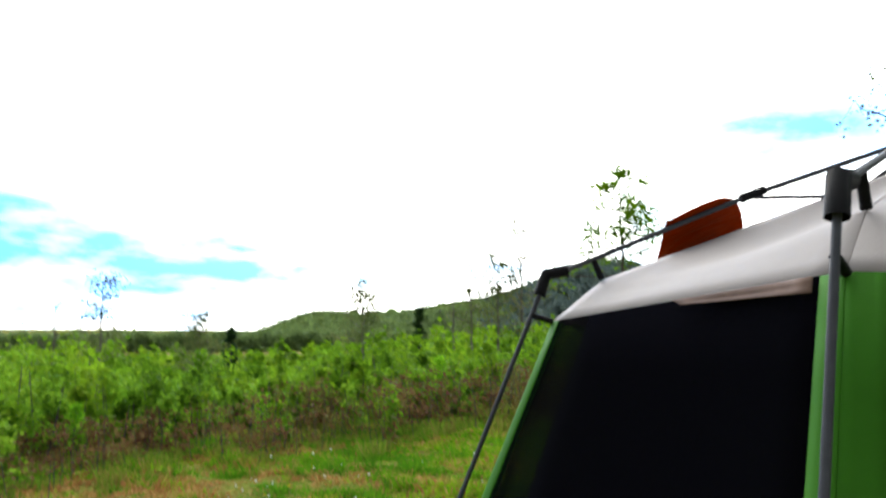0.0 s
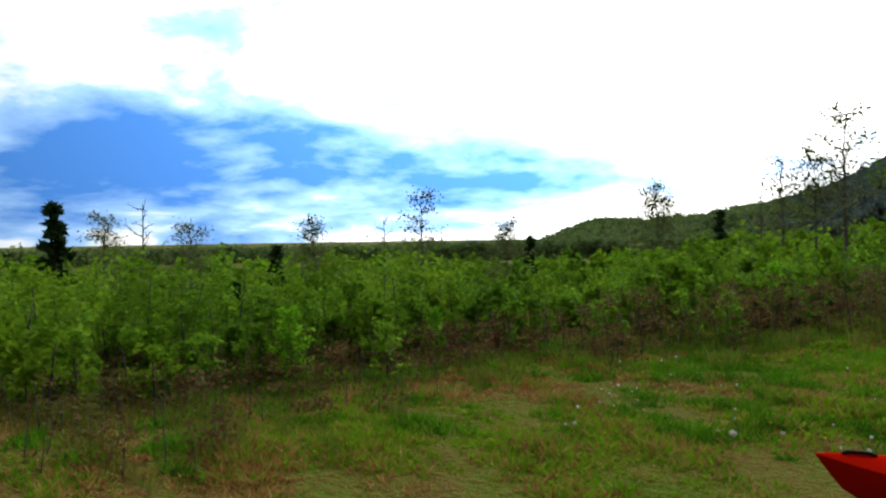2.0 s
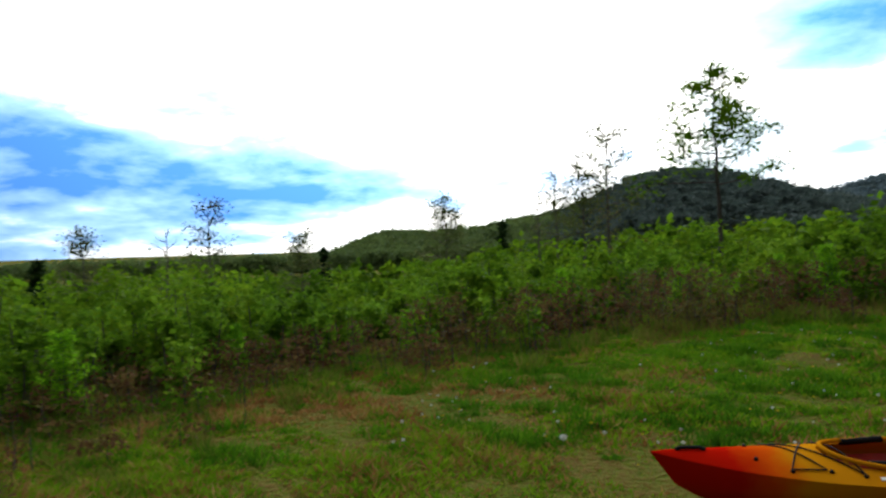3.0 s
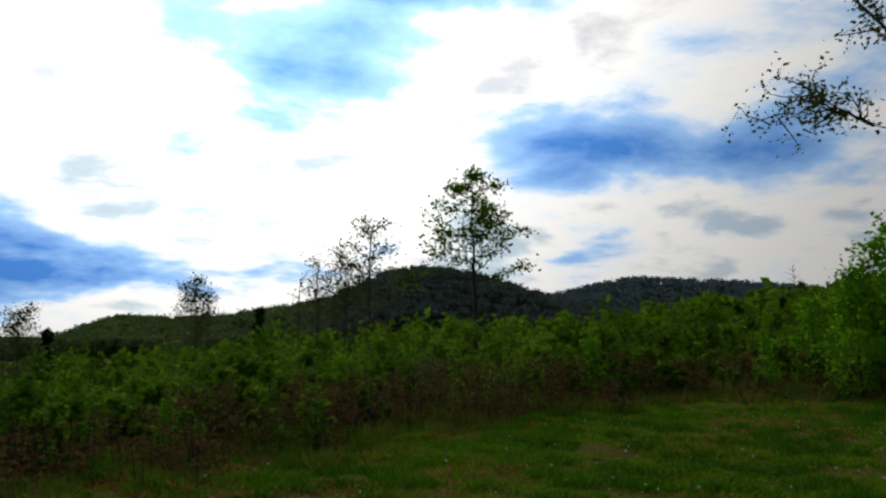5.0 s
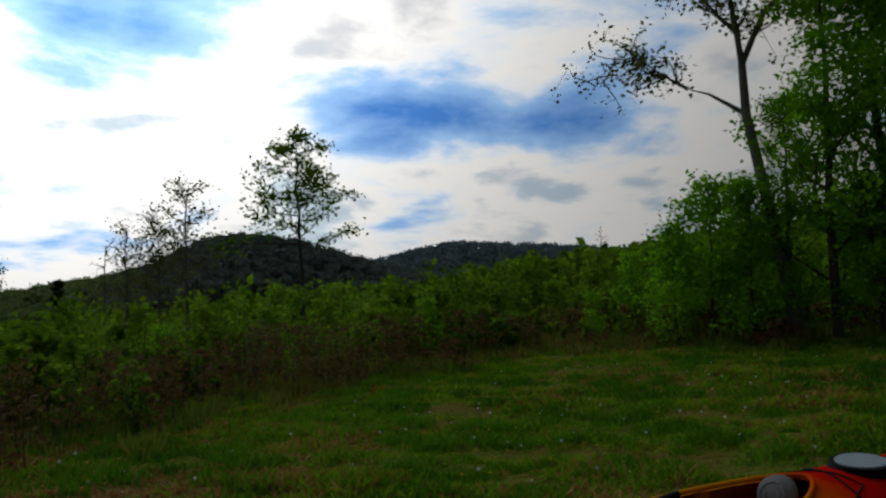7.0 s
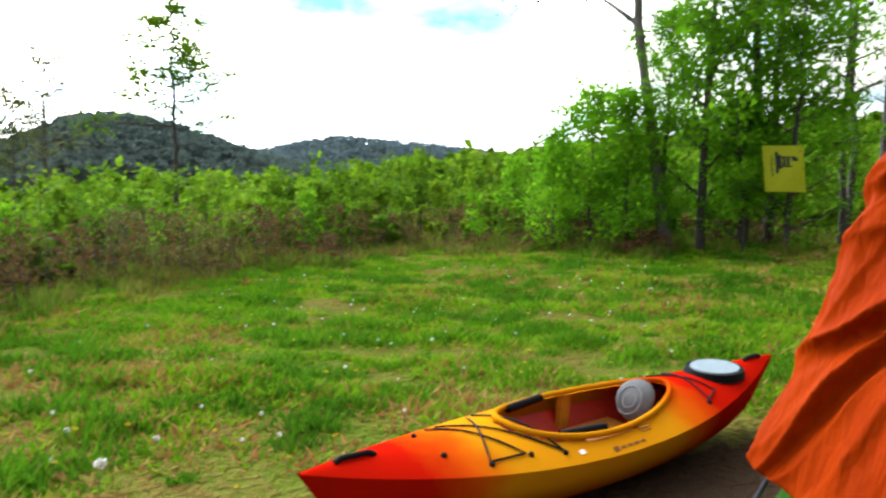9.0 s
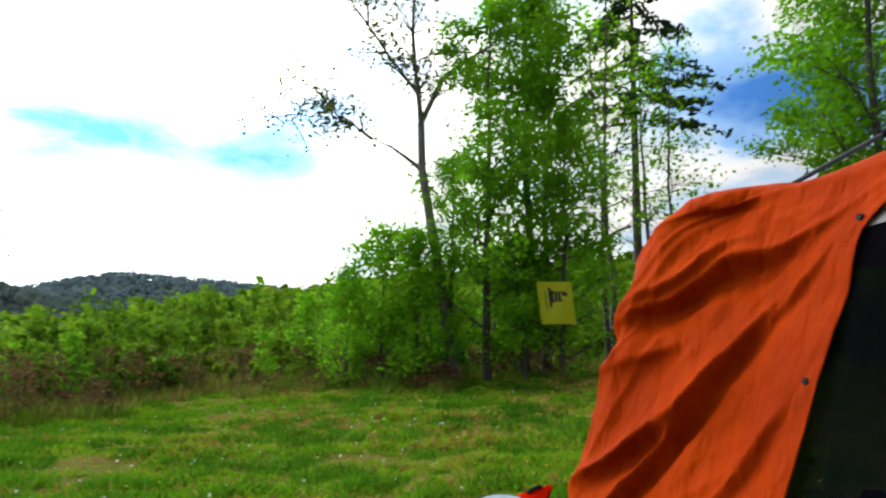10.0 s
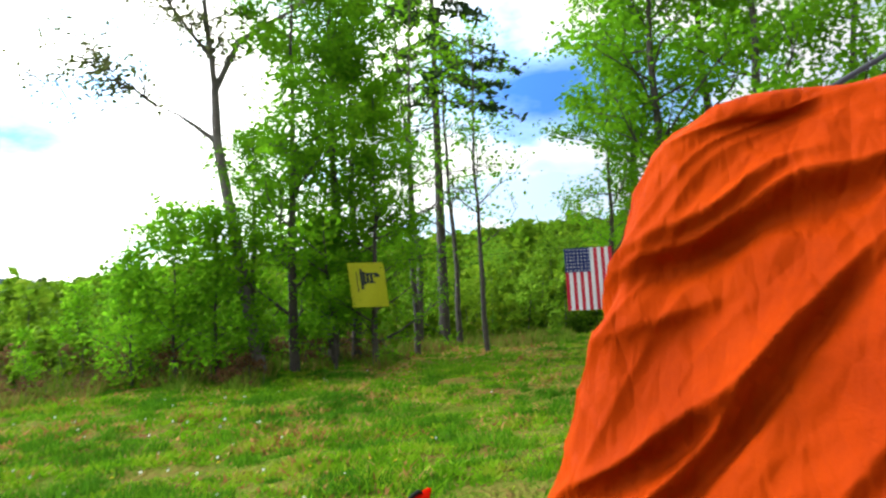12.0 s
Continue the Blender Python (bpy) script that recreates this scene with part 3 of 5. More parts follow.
TALL = dict(tall=9.0, radius=0.16, limbs=17, start=0.35, reach=0.2, up=0.45, tips=2, leaf=0.19, per_tip=3, spread=0.3)
FULL = dict(tall=10.0, radius=0.13, limbs=22, start=0.08, reach=0.21, up=0.45, tips=2, leaf=0.08, per_tip=38, spread=0.2)


def forked_tree():
    """A tall tree with a long bare side branch and a forked top."""
    rng = np.random.default_rng(61)
    z0 = float(land(13.5, 9.8))
    base, low, junc, fork = np.array([13.55, 9.7, z0 - 0.1]), np.array([13.48, 10.15, 2.6]), np.array([13.43, 10.62, 4.95]), np.array([13.5, 10.72, 6.05])
    seg = [(base, low, 0.15, 0.125), (low, junc, 0.125, 0.11), (junc, fork, 0.105, 0.09)]
    twigs, tips = [], []

    def wander(p, aim, length, r, steps, side):
        d = np.array(aim, float)
        for k in range(steps):
            d = d / np.linalg.norm(d) + rng.normal(size=3) * 0.13
            q = p + d / np.linalg.norm(d) * length / steps
            seg.append((p, q, r * (1 - k / (steps + 0.5)), r * (1 - (k + 1) / (steps + 0.5))))
            for _ in range(side):
                e = d / np.linalg.norm(d) + rng.normal(size=3) * 0.6
                t = q
                ln = rng.uniform(0.5, 1.1)
                for m in range(3):
                    e = e / np.linalg.norm(e) + rng.normal(size=3) * 0.25
                    u = t + e / np.linalg.norm(e) * ln / 3
                    seg.append((t, u, 0.02 - 0.004 * m, 0.016 - 0.004 * m))
                    if rng.uniform() < 0.7:
                        h = u + rng.normal(size=3) * 0.22
                        seg.append((u, h, 0.007, 0.004))
                        tips.append(h)
                    t = u
                tips.append(t)
            p = q
        tips.append(p)

    wander(fork, (-0.12, 0.12, 1), 5.5, 0.075, 8, 5)
    wander(fork, (0.35, -0.3, 1), 5.5, 0.075, 8, 5)
    wander(fork + (0, 0, 0.6), (-0.35, 0.5, 1), 4.0, 0.05, 6, 4)
    wander(junc, (-0.5, 0.65, 0.95), 1.5, 0.065, 3, 0)
    wander(seg[-1][1], (-0.6, 0.6, 0.45), 1.35, 0.045, 5, 5)
    wander(seg[-1][1], (-0.4, 0.4, -0.5), 0.6, 0.012, 3, 1)
    root = empty("forked_tree")
    part("trunk", smooth(np_mesh("trunk", *tubes(seg, 6))), BARK, root)
    c = np.repeat(np.array(tips), 9, 0)
    part("crown", np_mesh("crown", *leaf_quads(rng, c + rng.normal(size=c.shape) * 0.12, 0.075)), LEAF_PALE, root)
    tagged(root, "tall forked tree with a bare side branch and few leaves", "tree")


def single_trees():
    # sparse tall tree over the thicket
    a = make_tree("tall_sparse_tree", 5, BARK_DARK, LEAF_OLIVE, "tall thin-leaved tree rising over the thicket", **{**TALL, "tall": 13.2, "radius": 0.2, "leaf": 0.16, "limbs": 22, "reach": 0.29, "start": 0.5, "per_tip": 12, "spread": 0.26, "up": 0.12, "thin": 0.05, "taper": 0.85})
    plant(a, 12.1, 41.2, 40, 1.0, (0, -3))
    # thin spindly trees on the skyline
    for k, (x, y, h, seed, leafage) in enumerate(((6.3, 45.2, 11.4, 21, 2), (4.6, 45.0, 9.2, 32, 4), (2.8, 44.4, 8.9, 22, 2), (1.8, 44.5, 8.0, 23, 0), (-4.4, 47.1, 8.4, 24, 5), (-9.1, 21.3, 5.5, 25, 2), (-10.3, 20.6, 4.8, 26, 0),
                                                  (-11.3, 17.7, 4.5, 27, 3), (-16.0, 13.5, 4.7, 28, 3), (-15.3, 14.3, 5.2, 29, 0), (41.5, 51.4, 5.6, 30, 0), (-14.2, 15.3, 4.4, 31, 3), (-6.9, 24.0, 4.6, 33, 4))):
        t = make_tree("spindly_tree", seed, BARK, LEAF_PALE, "spindly young tree with few leaves against the sky", **{**TALL, "per_tip": leafage * 3, "radius": 0.13, "leaf": 0.11, "limbs": 15, "start": 0.45, "thin": 0.036})
        plant(t, x, y, k * 50, h / 9.0)
    for x, y, h in ((-0.7, 47.8, 6.4), (-9.1, 34.1, 5.0), (-11.1, 15.4, 3.4), (-16.8, 12.5, 5.2), (-8.1, 10.1, 1.8)):
        plant(fir("dark_fir", 60 + int(x), 7.0, 0.12, 0.05, 1.3, "small dark fir among green saplings", 22, 0.28), x, y, 0, h / 7.0)
    # round bush at the meadow's edge
    b = make_tree("yellow_green_bush", 51, BARK_DARK, LEAF_BRIGHT, "round yellow-green bush at the thicket's edge", tall=1.5, radius=0.03, limbs=16, start=0.05, reach=0.5, up=0.7, tips=1, leaf=0.13, per_tip=9, spread=0.14)
    plant(b, 8.6, 19.2, 0, 1.0)
    # the stand of trees beside the meadow
    forked_tree()
    for k, (x, y, s, seed) in enumerate(((14.2, 9.4, 0.88, 71), (15.3, 9.2, 0.98, 72), (15.9, 9.0, 0.9, 73), (13.7, 10.0, 0.5, 74), (15.0, 8.0, 0.6, 75))):
        t = make_tree("maple_tree", seed, BARK_DARK, LEAF, "green-leaved young maple in the stand of trees", **FULL)
        plant(t, x, y, k * 70, s)
    for k, (x, y, h) in enumerate(((12.7, 11.0, 3.4), (13.0, 10.3, 3.4), (14.6, 8.7, 3.0), (12.2, 11.6, 2.6))):
        t = make_tree("leafy_shrub", 170 + k, BARK_DARK, LEAF, "leafy green shrub at the foot of the trees", **{**FULL, "tall": 4.0, "radius": 0.05, "limbs": 20, "reach": 0.3, "leaf": 0.085, "spread": 0.2, "per_tip": 14})
        plant(t, x, y, k * 80, h / 4.0)
    for k, (x, y, s) in enumerate(((19.0, 8.9, 1.0), (20.6, 8.4, 0.9), (17.6, 8.3, 0.8), (18.3, 6.8, 0.75))):
        t = make_tree("slender_tree", 80 + k, BARK_DARK, LEAF, "slender dark-stemmed tree with scattered leaves", **{**TALL, "tall": 11.0, "radius": 0.1, "leaf": 0.10, "per_tip": 4, "start": 0.3})
        plant(t, x, y, k * 90, s)
    plant(fir("tall_spruce", 90, 14.5, 0.17, 0.5, 2.7, "tall dark spruce with a bare lower trunk", 62, 0.12, -0.4), 21.4, 9.2)
    for k, (x, y, s) in enumerate(((20.0, 2.6, 1.15), (21.5, 1.6, 1.25), (22.5, 3.8, 1.0), (19.8, 0.2, 1.2), (21.2, 4.3, 0.7), (22.5, -1.8, 1.2))):
        t = make_tree("broadleaf_tree", 100 + k, BARK_DARK, LEAF, "tall broadleaf tree at the meadow's edge", **{**FULL, "tall": 11.5, "start": 0.28, "per_tip": 30, "leaf": 0.085, "spread": 0.21})
        plant(t, x, y, k * 60, s)


def saplings():
    """Young trees that stand out from the thicket along its edge."""
    rng = np.random.default_rng(77)
    kinds = [make_tree("sapling", 200 + k, BARK_DARK, mat, label, tall=3.0, radius=0.03, limbs=18, start=0.12, reach=0.24, up=0.55, tips=1, leaf=leaf, per_tip=per, spread=0.12)
             for k, (mat, label, leaf, per) in enumerate(((LEAF_BRIGHT, "yellow-green sapling at the thicket's edge", 0.075, 10), (LEAF, "fresh green sapling at the thicket's edge", 0.075, 11), (LEAF_OLIVE, "dull green sapling in the thicket", 0.07, 9), (LEAF_PALE, "thin pale sapling with few leaves", 0.06, 4)))]
    placed = 0
    for k in range(64):
        a = rng.uniform(-50, 62)
        r = float(along(EDGE_LINE, a)) + rng.uniform(-0.3, 4.5)
        x, y = (float(q) for q in polar(a, r))
        top = 1.4 + r * math.tan(math.radians(float(along(TOPS, a)))) - float(land(x, y))
        h = max(0.7, min(rng.uniform(1.0, 3.2), top * rng.uniform(0.6, 1.02)))
        m = Matrix.Translation(stand(x, y, -0.04)) @ pose(0, 0, 0, rng.normal() * 4, rng.normal() * 4, rng.uniform(0, 360)) @ Matrix.Scale(h / 3.0, 4)
        kind = kinds[k % 4]
        if k < 4:
            kind.matrix_world = m
        else:
            copy_thing(kind, m)
    for kind in kinds:
        tagged(kind, group="saplings along the thicket")


single_trees()
saplings()


# ---- kayak ----
def gradient(name, along_x, rough=0.42):
    """Moulded plastic whose colour flows along the boat's length."""
    m, nodes, links, b = material(name, rough)
    b.inputs["Specular IOR Level"].default_value = 0.14
    tc = nodes.new("ShaderNodeTexCoord")
    sp = nodes.new("ShaderNodeSeparateXYZ")
    links.new(tc.outputs["Object"], sp.inputs[0])
    n = noise_node(nodes, links, 5.0, 5, 0.6, False)
    ad = nodes.new("ShaderNodeMath")
    ad.operation = "MULTIPLY_ADD"
    ad.inputs[1].default_value = 0.22
    links.new(n.outputs[0], ad.inputs[0])
    links.new(sp.outputs[0], ad.inputs[2])
    mp = nodes.new("ShaderNodeMapRange")
    mp.inputs["From Min"].default_value, mp.inputs["From Max"].default_value = -1.46, 1.68
    links.new(ad.outputs[0], mp.inputs["Value"])
    r = ramp_node(nodes, along_x)
    links.new(mp.outputs[0], r.inputs[0])
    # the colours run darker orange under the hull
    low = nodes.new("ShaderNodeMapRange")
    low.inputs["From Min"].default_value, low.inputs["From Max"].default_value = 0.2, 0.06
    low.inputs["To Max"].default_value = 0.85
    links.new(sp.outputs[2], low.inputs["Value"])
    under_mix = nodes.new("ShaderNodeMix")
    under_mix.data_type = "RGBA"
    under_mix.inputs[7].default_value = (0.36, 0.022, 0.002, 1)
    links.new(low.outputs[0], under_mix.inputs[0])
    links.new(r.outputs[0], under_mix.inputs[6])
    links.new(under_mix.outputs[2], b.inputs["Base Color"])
    f = noise_node(nodes, links, 90.0, 3, 0.6, False)
    bp = nodes.new("ShaderNodeBump")
    bp.inputs["Strength"].default_value, bp.inputs["Distance"].default_value = 0.12, 0.002
    links.new(f.outputs[0], bp.inputs["Height"])
    links.new(bp.outputs[0], b.inputs["Normal"])
    return m


RED, ORANGE, YELLOW = (0.4, 0.007, 0.002), (0.5, 0.068, 0.003), (0.5, 0.205, 0.005)
HULL = gradient("red and yellow plastic", [(0.0, RED), (0.14, RED), (0.2, ORANGE), (0.25, YELLOW), (0.56, YELLOW), (0.64, ORANGE), (0.70, RED), (1.0, RED)])
HULL.node_tree.nodes["Principled BSDF"].inputs["Specular IOR Level"].default_value = 0.0
BLACK = plain("black rubber", (0.007, 0.007, 0.008), 0.6)
BLACK.node_tree.nodes["Principled BSDF"].inputs["Specular IOR Level"].default_value = 0.06
GREY_PAD = plain("grey foam", (0.1, 0.1, 0.105), 0.9)
LID = plain("pale grey hatch plastic", (0.21, 0.27, 0.31), 0.5)
INNER_GREY = plain("light grey stitching", (0.17, 0.17, 0.18), 0.8)
INNER = plain("red inner plastic", (0.38, 0.02, 0.006), 0.5)
SIDE_MARK = plain("brown print", (0.16, 0.06, 0.004), 0.6)
YELLOW_PLASTIC = plain("yellow plastic", (0.45, 0.2, 0.008), 0.5)
STEEL = plain("bright metal", (0.6, 0.6, 0.62), 0.3, 1.0)


def kayak_half(s):
    """Half width, deck height at the side, at s from bow (0) to stern (1)."""
    w = 0.335 * (math.sin(math.pi * min(1, max(0, s)) ** 0.92)) ** 0.9
    sheer = 0.255 + 0.1 * abs(2 * s - 1) ** 2.2
    return max(w, 0.012), sheer


COCK0, COCK1, COCK_W = 0.30, 0.66, 0.232


def tube_curve(name, points, radius, mat, parent, label="", cyclic=False):
    cu = bpy.data.curves.new(name, "CURVE")
    cu.dimensions, cu.bevel_depth, cu.bevel_resolution = "3D", radius, 2
    sp = cu.splines.new("POLY")
    sp.points.add(len(points) - 1)
    for p, q in zip(sp.points, points):
        p.co = (*q, 1)
    sp.use_cyclic_u = cyclic
    ob = new(name, cu)
    me = bpy.data.meshes.new_from_object(ob.evaluated_get(bpy.context.evaluated_depsgraph_get()))
    bpy.data.objects.remove(ob)
    bpy.data.curves.remove(cu)
    me.materials.clear()
    return part(name, smooth(me), mat, parent, label)


def deck_z(s, v):
    """Height of the deck at s along and v across (-1 to 1)."""
    w, sheer = kayak_half(s)
    crown = 0.085 * math.sin(math.pi * min(1, max(0, s))) ** 0.6
    return sheer + crown * (1 - abs(v) ** 1.7)


def build_kayak():
    boat = empty("kayak")
    length, rows, cols = 3.14, 64, 24
    verts, faces = [], []
    for i in range(rows + 1):
        s = i / rows
        w, sheer = kayak_half(s)
        rocker = 0.16 * abs(2 * s - 1) ** 5
        x = (s - 0.5) * length
        for j in range(cols + 1):        # from one gunwale under the hull to the other
            a = math.pi * j / cols
            c, sn = math.cos(a), math.sin(a)
            y = w * (abs(c) ** 0.9) * (1 if c > 0 else -1)
            z = sheer - (sheer - rocker) * sn ** 0.9
            pull = 0.24 * (abs(2 * s - 1) ** 7) * (1 if s > 0.5 else -1) * (z / 0.34 - 1)
            verts.append((x + pull, y, z))
    m = cols + 1
    for i in range(rows):
        for j in range(cols):
            faces.append((i * m + j, (i + 1) * m + j, (i + 1) * m + j + 1, i * m + j + 1))
    hull = smooth(np_mesh("hull", verts, faces))
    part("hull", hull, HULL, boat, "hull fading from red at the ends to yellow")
    # deck with the cockpit left open
    bm = bmesh.new()
    across = 20
    grid = []
    for i in range(rows + 1):
        s = i / rows
        w, _ = kayak_half(s)
        grid.append([bm.verts.new(((s - 0.5) * length, w * v, deck_z(s, v))) for v in [2 * k / across - 1 for k in range(across + 1)]])

    def open_half(s):
        if not COCK0 < s < COCK1:
            return 0
        u = (s - COCK0) / (COCK1 - COCK0)
        return COCK_W * (math.sin(math.pi * u ** 0.8)) ** 0.55

    for i in range(rows):
        for j in range(across):
            q = (grid[i][j], grid[i + 1][j], grid[i + 1][j + 1], grid[i][j + 1])
            c = sum((p.co for p in q), Vector()) / 4
            if abs(c.y) < open_half(c.x / length + 0.5) - 0.004:
                continue
            bm.faces.new(q)
    for f in bm.faces:
        f.smooth = True
    part("deck", bm, HULL, boat, "yellow deck with red ends")
    # cockpit rim
    rim = []
    n = 48
    for k in range(n):
        u = 0.5 - 0.5 * math.cos(2 * math.pi * k / n)
        s = COCK0 + (COCK1 - COCK0) * u
        side = 1 if k < n / 2 else -1
        y = side * open_half(min(max(s, COCK0 + 1e-4), COCK1 - 1e-4))
        rim.append(((s - 0.5) * length, y, deck_z(s, y / kayak_half(s)[0]) + 0.018))
    tube_curve("cockpit_rim", rim, 0.014, HULL, boat, "raised yellow cockpit rim", True)
    # inner floor and seat
    bm = bmesh.new()
    bmesh.ops.create_grid(bm, x_segments=18, y_segments=8, size=0.5)
    for v in bm.verts:
        s = 0.5 + v.co.x * 0.5
        w = kayak_half(s)[0] * 0.86
        v.co = Vector((v.co.x * 0.5 * length, v.co.y * 2 * w, 0.045 + 0.16 * (abs(v.co.y) * 2) ** 4))
    part("inner_floor", bm, INNER, boat)
    bm = bmesh.new()
    bmesh.ops.create_cube(bm, size=1)
    bmesh.ops.scale(bm, vec=(0.4, 0.4, 0.07), verts=bm.verts)
    bmesh.ops.bevel(bm, geom=bm.edges[:], offset=0.03, segments=3, affect="EDGES")
    bmesh.ops.translate(bm, vec=(0.12, 0, 0.11), verts=bm.verts)
    part("seat", bm, plain("tan seat plastic", (0.32, 0.11, 0.012), 0.5), boat, "tan moulded seat")
    # moulded bulkhead between the thigh pads and the seat
    for side in (1, -1):
        bm = bmesh.new()
        bmesh.ops.create_cube(bm, size=1)
        bmesh.ops.scale(bm, vec=(0.09, 0.03, 0.2), verts=bm.verts)
        bmesh.ops.bevel(bm, geom=bm.edges[:], offset=0.01, segments=2, affect="EDGES")
        bmesh.ops.translate(bm, vec=(0.02, side * 0.245, 0.2), verts=bm.verts)
        part("seat_bracket", bm, YELLOW_PLASTIC, boat, "yellow moulded seat bracket")
    bm = bmesh.new()
    bmesh.ops.create_uvsphere(bm, u_segments=20, v_segments=12, radius=1)
    for v in bm.verts:
        p = v.co.copy()
        v.co = Vector((p.x * 0.045 + 0.02 * p.z * p.z, p.y * 0.108, p.z * 0.108))
    bmesh.ops.rotate(bm, cent=(0, 0, 0), matrix=Matrix.Rotation(radians(24), 3, "Y"), verts=bm.verts)
    bmesh.ops.translate(bm, vec=(0.27, 0, 0.30), verts=bm.verts)
    for f in bm.faces:
        f.smooth = True
    back_pad = part("seat_back", bm, GREY_PAD, boat, "padded grey seat back")
    for k in (0.4, 0.75):
        ring = [(0.225 + 0.05 * math.sin(a) * k, math.cos(a) * 0.088 * k, 0.305 + math.sin(a) * 0.084 * k) for a in [i * math.tau / 24 for i in range(24)]]
        tube_curve("stitching", ring, 0.003, INNER_GREY, back_pad, "", True)
    for side in (1, -1):
        tube_curve("thigh_pad", [(-0.45, side * 0.165, 0.325), (-0.2, side * 0.2, 0.325)], 0.02, BLACK, boat, "black thigh pad under the rim")
    # rear hatch
    for nm, mat, rx, ry, h0, h1, lab in (("hatch_rim", BLACK, 0.2, 0.15, -0.02, 0.022, "black rubber hatch rim"), ("hatch_lid", LID, 0.172, 0.124, 0.0, 0.027, "pale grey oval hatch lid")):
        bm = bmesh.new()
        bmesh.ops.create_cone(bm, cap_ends=True, segments=36, radius1=1, radius2=0.93, depth=1)
        for v in bm.verts:
            v.co = Vector((v.co.x * rx, v.co.y * ry, h0 + (v.co.z + 0.5) * (h1 - h0)))
        bmesh.ops.translate(bm, vec=(0.97, 0, deck_z(0.81, 0) - 0.005), verts=bm.verts)
        part(nm, bm, mat, boat, lab)
    # deck cords, handles and fittings

    def on_deck(x, y, lift=0.007):
        s = x / length + 0.5
        return (x, y, deck_z(s, max(-1, min(1, y / kayak_half(s)[0]))) + lift)

    def cord(points):
        out = []
        for p, q in zip(points, points[1:]):
            out += [on_deck(p[0] + (q[0] - p[0]) * k / 8, p[1] + (q[1] - p[1]) * k / 8) for k in range(8)]
        tube_curve("deck_cord", out + [on_deck(*points[-1])], 0.0045, BLACK, boat, "black elastic deck cord")

    cord([(-0.92, 0.16), (-0.68, -0.2), (-0.86, -0.19), (-0.66, 0.2)])
    cord([(-0.86, 0.17), (-0.5, -0.24)])
    cord([(-0.6, 0.24), (-0.5, -0.24)])
    cord([(0.62, 0.2), (0.74, -0.15), (0.6, -0.2)])
    cord([(0.72, 0.17), (0.62, -0.19)])
    for sx in (-1, 1):
        x = sx * 1.38
        tube_curve("carry_handle", [on_deck(x - 0.11 * sx, 0, 0.0), on_deck(x - 0.08 * sx, 0, 0.014), on_deck(x + 0.03 * sx, 0, 0.014), on_deck(x + 0.06 * sx, 0, 0.0)], 0.012, BLACK, boat, "black carry handle")
    for x, y in ((-1.02, -0.1), (-1.02, 0.1), (-0.66, -0.21), (-0.5, -0.25), (-0.86, -0.2), (0.6, -0.21), (0.6, 0.21)):
        bm = bmesh.new()
        bmesh.ops.create_uvsphere(bm, u_segments=10, v_segments=6, radius=0.013)
        bmesh.ops.translate(bm, vec=on_deck(x, y, 0.003), verts=bm.verts)
        part("fitting", bm, BLACK, boat)
    # small white sticker on the side deck
    bm = bmesh.new()
    bmesh.ops.create_cube(bm, size=1)
    bmesh.ops.scale(bm, vec=(0.03, 0.022, 0.002), verts=bm.verts)
    bmesh.ops.rotate(bm, cent=(0, 0, 0), matrix=Matrix.Rotation(radians(24), 3, "X"), verts=bm.verts)
    bmesh.ops.translate(bm, vec=on_deck(-0.42, -0.27, 0.004), verts=bm.verts)
    part("sticker", bm, plain("white sticker", (0.75, 0.75, 0.72), 0.5), boat, "small white sticker")
    for k in range(5):
        bm = bmesh.new()
        bmesh.ops.create_cube(bm, size=1)
        bmesh.ops.scale(bm, vec=(0.03, 0.012 if k else 0.024, 0.002), verts=bm.verts)
        bmesh.ops.rotate(bm, cent=(0, 0, 0), matrix=Matrix.Rotation(radians(38), 3, "X"), verts=bm.verts)
        bmesh.ops.translate(bm, vec=on_deck(-0.24 + 0.045 * k, -0.305, 0.004), verts=bm.verts)
        part("side_mark", bm, SIDE_MARK, boat, "small brown printed mark")
    boat.matrix_world = pose(4.015, 2.60, float(land(4.0, 2.5)) + 0.015, 5, -1.0, 3.2)
    tagged(boat, "red and yellow plastic kayak lying on the grass", "kayak")


build_kayak()


# ---- six-sided screen tent ----
CENTRE = Vector((4.4, 0.05))
ELBOWS = [Vector(p) for p in ((3.2, 0.05, 1.77), (3.53, -1.05, 1.84), (4.86, -1.1, 1.82), (5.6, 0.05, 1.8), (5.27, 1.15, 1.76), (3.98, 1.06, 1.68))]
SPLAY, HUB_Z = 0.7, 2.23
KNEE = 0.14    # where the roof cloth bends, along the roof pole


POLE = plain("grey painted steel", (0.045, 0.047, 0.055), 0.55, 0.0)
CREAM = mottled("cream tent cloth", [(0.3, (0.24, 0.215, 0.205)), (0.7, (0.3, 0.275, 0.265))], 3, 300, 0.8, bump=0.25, bump_distance=0.004)
GREEN = mottled("green tent cloth", [(0.3, (0.026, 0.12, 0.007)), (0.7, (0.042, 0.165, 0.011))], 3, 300, 0.75, bump=0.25, bump_distance=0.004)


def cloth_glow(m, colour, share):
    """Thin cloth lets some light through."""
    nodes, links = m.node_tree.nodes, m.node_tree.links
    t = nodes.new("ShaderNodeBsdfTranslucent")
    t.inputs["Color"].default_value = (*colour, 1)
    mix = nodes.new("ShaderNodeMixShader")
    mix.inputs[0].default_value = share
    links.new(nodes["Principled BSDF"].outputs[0], mix.inputs[1])
    links.new(t.outputs[0], mix.inputs[2])
    links.new(mix.outputs[0], nodes["Material Output"].inputs["Surface"])
    return m


